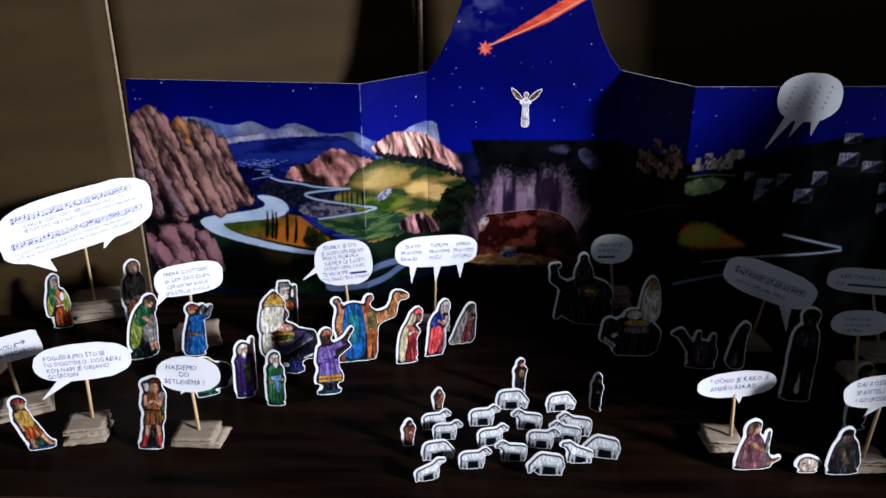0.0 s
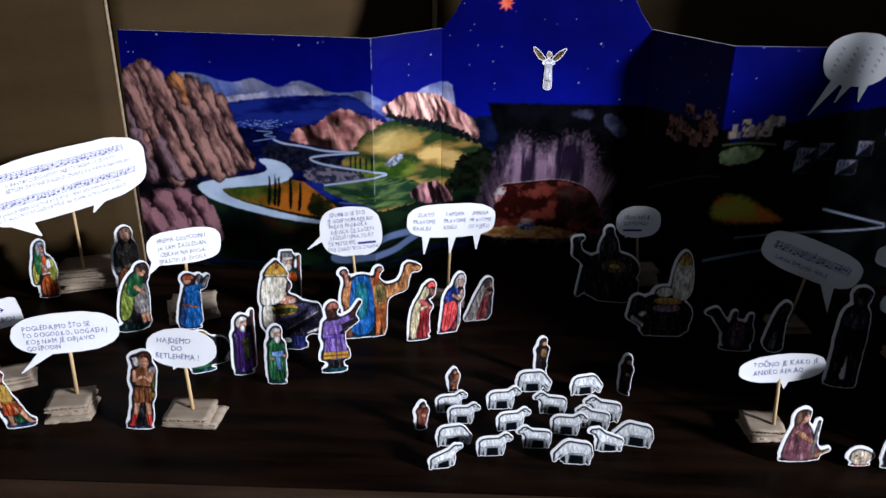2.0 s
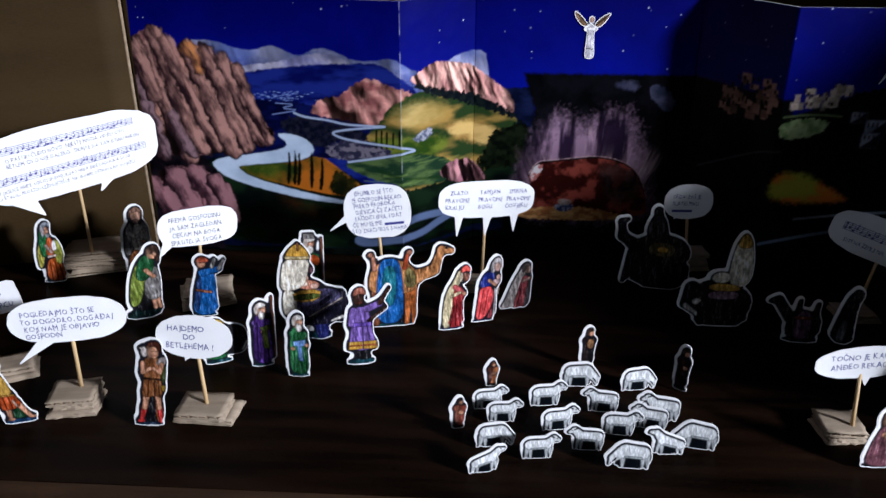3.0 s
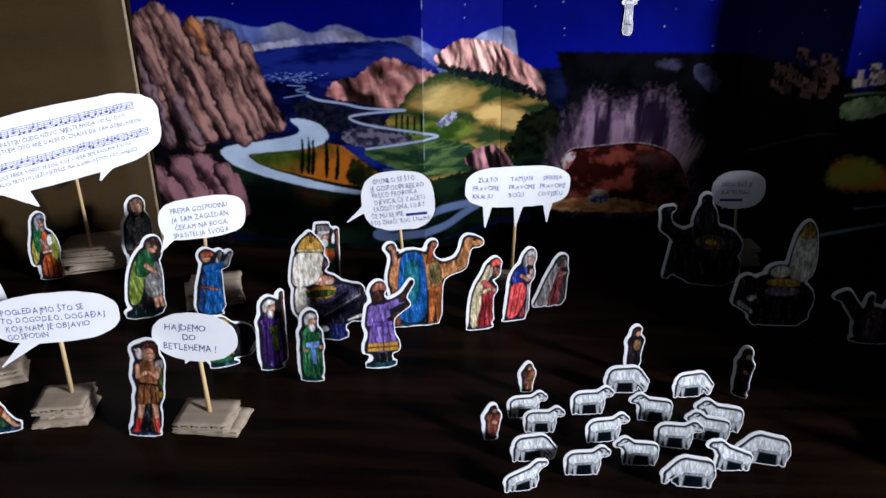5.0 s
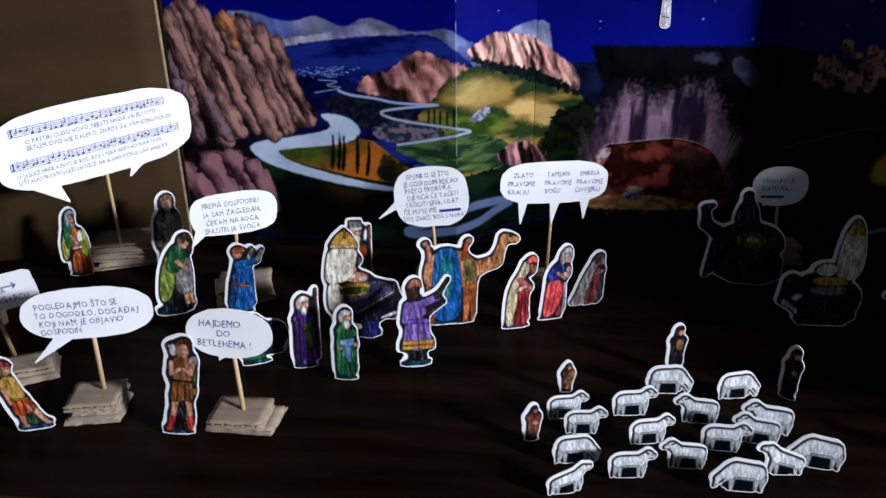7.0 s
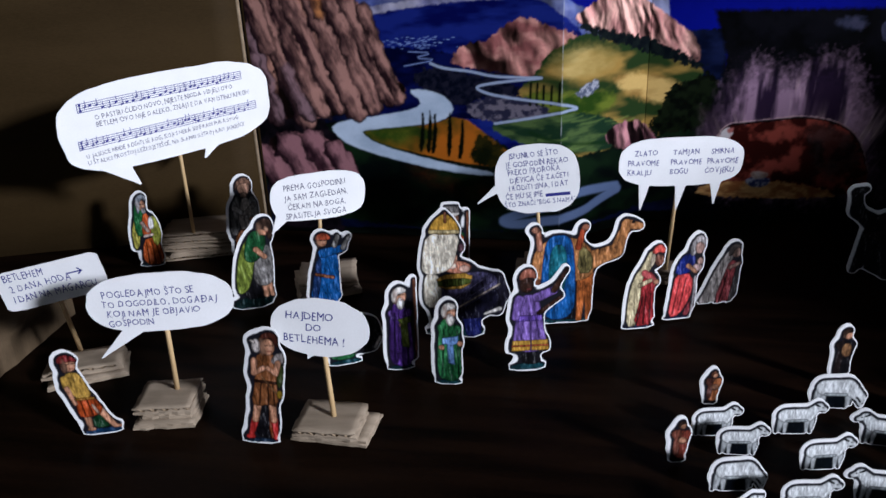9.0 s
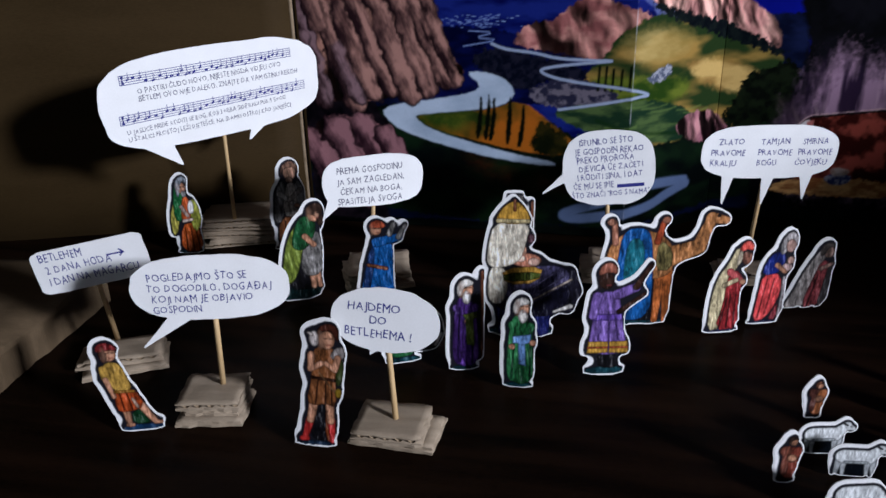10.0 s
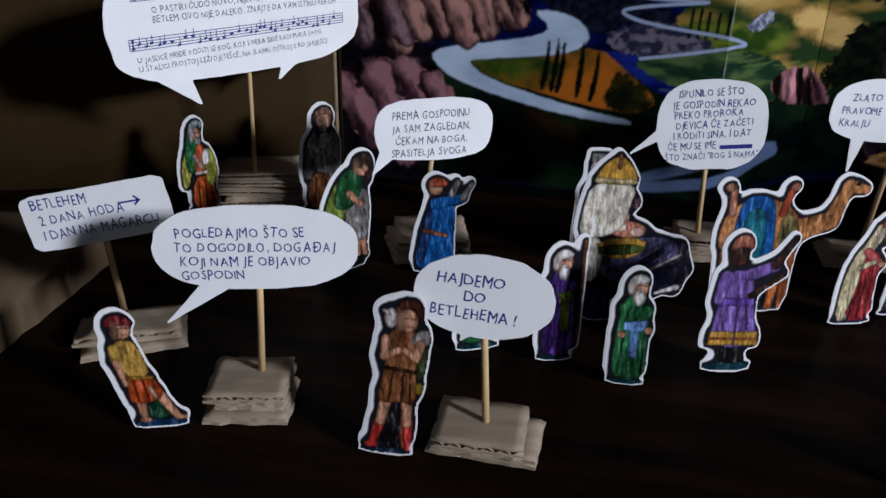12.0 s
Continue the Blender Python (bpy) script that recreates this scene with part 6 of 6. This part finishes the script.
def signs_left():
    b = speech_sign("music_sign", -0.378, 0.862, (2, 122.5, 83.5, 32.5), [((-28, 72), (-48, 91), 12), ((23, 83), (36, 100), 9)], "large white speech bubble with two handwritten music staves on a skewer",
                    base=(-2, 18, 66, 54, 6), stick=True, seed=1, roll=5.0, square=3.4, yaw=54.0, tilt=-4.5, hang=(13, -24, 124.5), size=(1.01, 0.97), turn=14.0, foot=20)
    stave(b, -67, 131, 128, 5.5, M_BLUE_INK, 5)
    stave(b, -69, 105, 142, 5.5, M_BLUE_INK, 6)
    lines(b, ["O PASTIRI ČUDO NOVO, NIJESTE NIGDA VIDJELI OVO", "BETLEM OVO NIJE DALEKO, ZNAJTE DA VAM ISTINU REKOH"], M_GREY_INK, 3.7, -56, 125.0, 5.2, 5.5)
    lines(b, ["U JASLICE PRIÐE RODITI SE BOG, KOJI S NEBA SIÐE RADI PUKA SVOG", "U ŠTALICI PROSTOJ LEŽI DJETEŠCE, NA SLAMKI OŠTROJ KAO JANJEŠCE"], M_GREY_INK, 3.2, -65, 98.6, 5.0, 5.5)
    b = speech_sign("direction_sign", -0.381, 0.692, (10, 70.5, 36, 14), [], "white paper signpost board with blue handwriting and an arrow", base=(8, -9, 46, 30, 3), stick=True, seed=2, roll=12.0, square=9.0, yaw=14.0, tilt=-3.0, hang=(15.5, -31.5, 72), size=(0.80, 0.86), turn=25.0, foot=8)
    lines(b, ["BETLEHEM", "2 DANA HODA", "1 DAN NA MAGARCU"], M_BLUE_INK, 5.0, -21.5, 71, 7.8, 12.0, (0, 2, 1.5))
    pen_strokes("arrow", [((21.5, 76.5), (30.5, 78.3)), ((30.5, 78.3), (28, 79.9)), ((30.5, 78.3), (28.5, 76.1))], 0.9, M_BLUE_INK, b)
    b = speech_sign("speech_sign", -0.298, 0.649, (1.5, 76, 42, 19), [((-39, 40), (-13, 61), 8)], "white oval speech bubble with blue handwriting on a skewer", base=(-3, -4, 34, 31, 4), stick=True, seed=3, square=2.5, yaw=15.0, tilt=-2.0, hang=(8, -13, 74), size=(0.87, 0.88), turn=4.0, foot=8)
    lines(b, ["POGLEDAJMO ŠTO SE", "TO DOGODILO, DOGAÐAJ", "KOJI NAM JE OBJAVIO", "GOSPODIN"], M_BLUE_INK, 4.4, -31, 80.5, 6.3, 0.5, (0, -1, 1, 1))
    b = speech_sign("speech_sign", -0.204, 0.633, (-1.5, 62.2, 27, 18), [((-10, 42), (-4, 49), 5)], "white oval speech bubble with large blue handwriting on a skewer", base=(0, 1, 42, 28, 3), stick=True, seed=4, roll=-4.0, square=2.2, yaw=3.0, tilt=-2.0, hang=(-2.8, 1.5, 61.8), size=(0.935, 0.925), foot=8)
    lines(b, ["HAJDEMO", "DO", "BETLEHEMA !"], M_BLUE_INK, 4.8, -20, 68.2, 7.2, -4.0, (0, 11, -1))
    b = speech_sign("speech_sign", -0.255, 0.802, (0, 75, 33, 16), [((-33, 50), (-22, 65), 7)], "white rounded speech bubble with grey handwriting on a skewer", base=(2, 3, 46, 40, 4), stick=True, seed=5, roll=4.0, square=3.2, yaw=25.0, tilt=-5.0, hang=(7.6, -13, 78), size=(0.985, 1.06), turn=18.0, foot=11)
    lines(b, ["PREMA GOSPODINU", "JA SAM ZAGLEDAN,", "ČEKAM NA BOGA,", "SPASITELJA SVOGA"], M_GREY_INK, 4.0, -24, 79, 6.4, 4.0, (0, 0, 2, 0))
    b = speech_sign("speech_sign", -0.096, 0.828, (1, 78, 31, 24), [((-46, 61), (-25, 74), 6)], "greyish white round speech bubble full of handwriting on a skewer", base=(2, 2, 38, 32, 4), stick=True, seed=6, square=2.8, yaw=2.0, tilt=2.0, hang=(-3, -5, 79.0), size=(0.95, 1.06), foot=11)
    lines(b, ["ISPUNILO SE ŠTO", "JE GOSPODIN REKAO", "PREKO PROROKA", "DJEVICA ĆE ZAČETI", "I RODITI SINA, I DAT", "ĆE MU SE IME"], M_BLUE_INK, 3.9, -21, 92.0, 5.5, 3.5, (2, -1, 0, 1, 0, -3))
    bars(b, [(8, 24, 66.6, 0.05)], M_BLUE_INK)
    lines(b, ["ŠTO ZNAČI \"BOG S NAMA\""], M_BLUE_INK, 3.5, -23, 58.6, 5.6, 3.0)
    b = speech_sign("speech_sign", -0.006, 0.826, (0, 90.5, 41, 16.5), [((-25, 56), (-23, 77), 4), ((-1, 55), (1, 76), 4), ((24, 59), (24, 77), 4)], "wide white speech bubble with three tails and three columns of writing", base=(0, 6, 34, 28, 3), stick=True, seed=7, square=3.0, yaw=10.0, tilt=-1.0, hang=(2.7, -11.4, 94.2), size=(1.035, 1.03), foot=8)
    lines(b, ["ZLATO", "PRAVOME", "KRALJU"], M_BLUE_INK, 3.7, -35, 95, 6.4, 0, (4, 0, 0))
    lines(b, ["TAMJAN", "PRAVOME", "BOGU"], M_BLUE_INK, 3.7, -8, 95, 6.4, 0, (2, 1, 1))
    lines(b, ["SMIRNA", "PRAVOME", "ČOVJEKU"], M_BLUE_INK, 3.7, 17, 95, 6.4, 0, (2, 0, -1))


def signs_right():
    b = speech_sign("speech_sign", 0.197, 0.880, (-1, 70, 23, 16), [((-14, 53), (-6, 60), 5)], "small grey-lit white speech bubble on a skewer", base=(4, 2, 34, 28, 5), stick=True, seed=8, square=2.4, hang=(-9, -14, 73.4), size=(0.99, 1.07), foot=14)
    lines(b, ["DEDA! BAŠ JE", "SLATKI MALI"], M_BLUE_INK, 3.6, -16, 73, 6.4, 0)
    bars(b, [(-15, 2, 61.5, 0.0)], M_BLUE_INK)
    b = speech_sign("speech_sign", 0.234, 0.612, (0, 61, 31, 12.5), [((4, 42), (3, 52), 4)], "white oval speech bubble with blue handwriting on a skewer", base=(-5, 4, 28, 28, 3), stick=True, seed=9, roll=6.0, square=2.4, hang=(2, 8, 54.4), size=(1.03, 0.96), foot=8)
    lines(b, ["TOČNO JE KAKO JE", "ANÐEO REKAO"], M_BLUE_INK, 4.2, -21, 61.5, 7.2, 6.0)
    b = speech_sign("music_sign", 0.315, 0.777, (14, 68, 48, 17), [((38, 20), (32, 50), 7)], "white speech bubble with a single music stave, dimly lit", base=(0, 4, 34, 30, 2), stick=True, seed=10, roll=-17.0, square=3.0, yaw=-10.0, hang=(9.4, -1.6, 72), size=(0.97, 1.1), foot=5)
    stave(b, -22, 78, 74, -17, M_BLUE_INK, 9)
    lines(b, ["SVIM NA ZEMLJI MIR, VESELJE"], M_BLUE_INK, 3.4, -20, 68, 6, -17)
    b = speech_sign("speech_sign", 0.434, 0.752, (-22, 77, 46, 13), [((10, 44), (0, 64), 6)], "white speech bubble with blue handwriting, dimly lit", base=(0, 4, 34, 30, 3), stick=True, seed=11, roll=-6.0, square=3.0, hang=(-22, -2, 84), foot=8)
    lines(b, ["'AJDE! TVRDOGLAV SI", "KO"], M_BLUE_INK, 4.0, -57, 82, 7.4, -6)
    bars(b, [(-46, -6, 74.5, -0.1)], M_BLUE_INK)
    b = speech_sign("speech_sign", 0.392, 0.717, (-6, 55, 28, 13), [], "small white oval speech bubble, dimly lit", base=(4, 4, 30, 26, 3), stick=True, seed=12, roll=-3.0, square=2.4, hang=(-6, -2, 58.5), foot=8)
    lines(b, ["DOBRI PASTIR", "OSTAVLJA SVE", "A NE MENE"], M_BLUE_INK, 3.2, -22, 58, 5.8, -3)
    b = speech_sign("speech_sign", 0.327, 0.582, (5, 69, 32, 14), [((-8, 46), (2, 58), 6)], "white speech bubble with blue handwriting on a skewer", base=(4, 6, 34, 28, 3), stick=True, seed=13, roll=6.0, square=2.8, hang=(5, -2, 72), foot=8)
    lines(b, ["DA! ROÐEN JE", "SPASITELJ", "I GOSPODIN"], M_BLUE_INK, 4.0, -18, 72.5, 7.0, 6)
    b = speech_sign("sleep_bubble", 0.378, 0.8670, (0, 214, 34, 26.5), [((-40, 156), (-17, 194), 6), ((-16, 170), (-5, 192), 5), ((7, 170), (10, 192), 5)], "pale round paper bubble with small letters, fixed to the backdrop", seed=14, square=2.3, hang=(0, 0, 236.6), size=(0.985, 0.945))
    for k in range(4):
        for q in range(5):
            writing("Z", M_BLUE_INK, 3.0, b, -23 + 13 * k + 1.6 * q, 201 + 5.6 * q, 60)


signs_left()
signs_right()
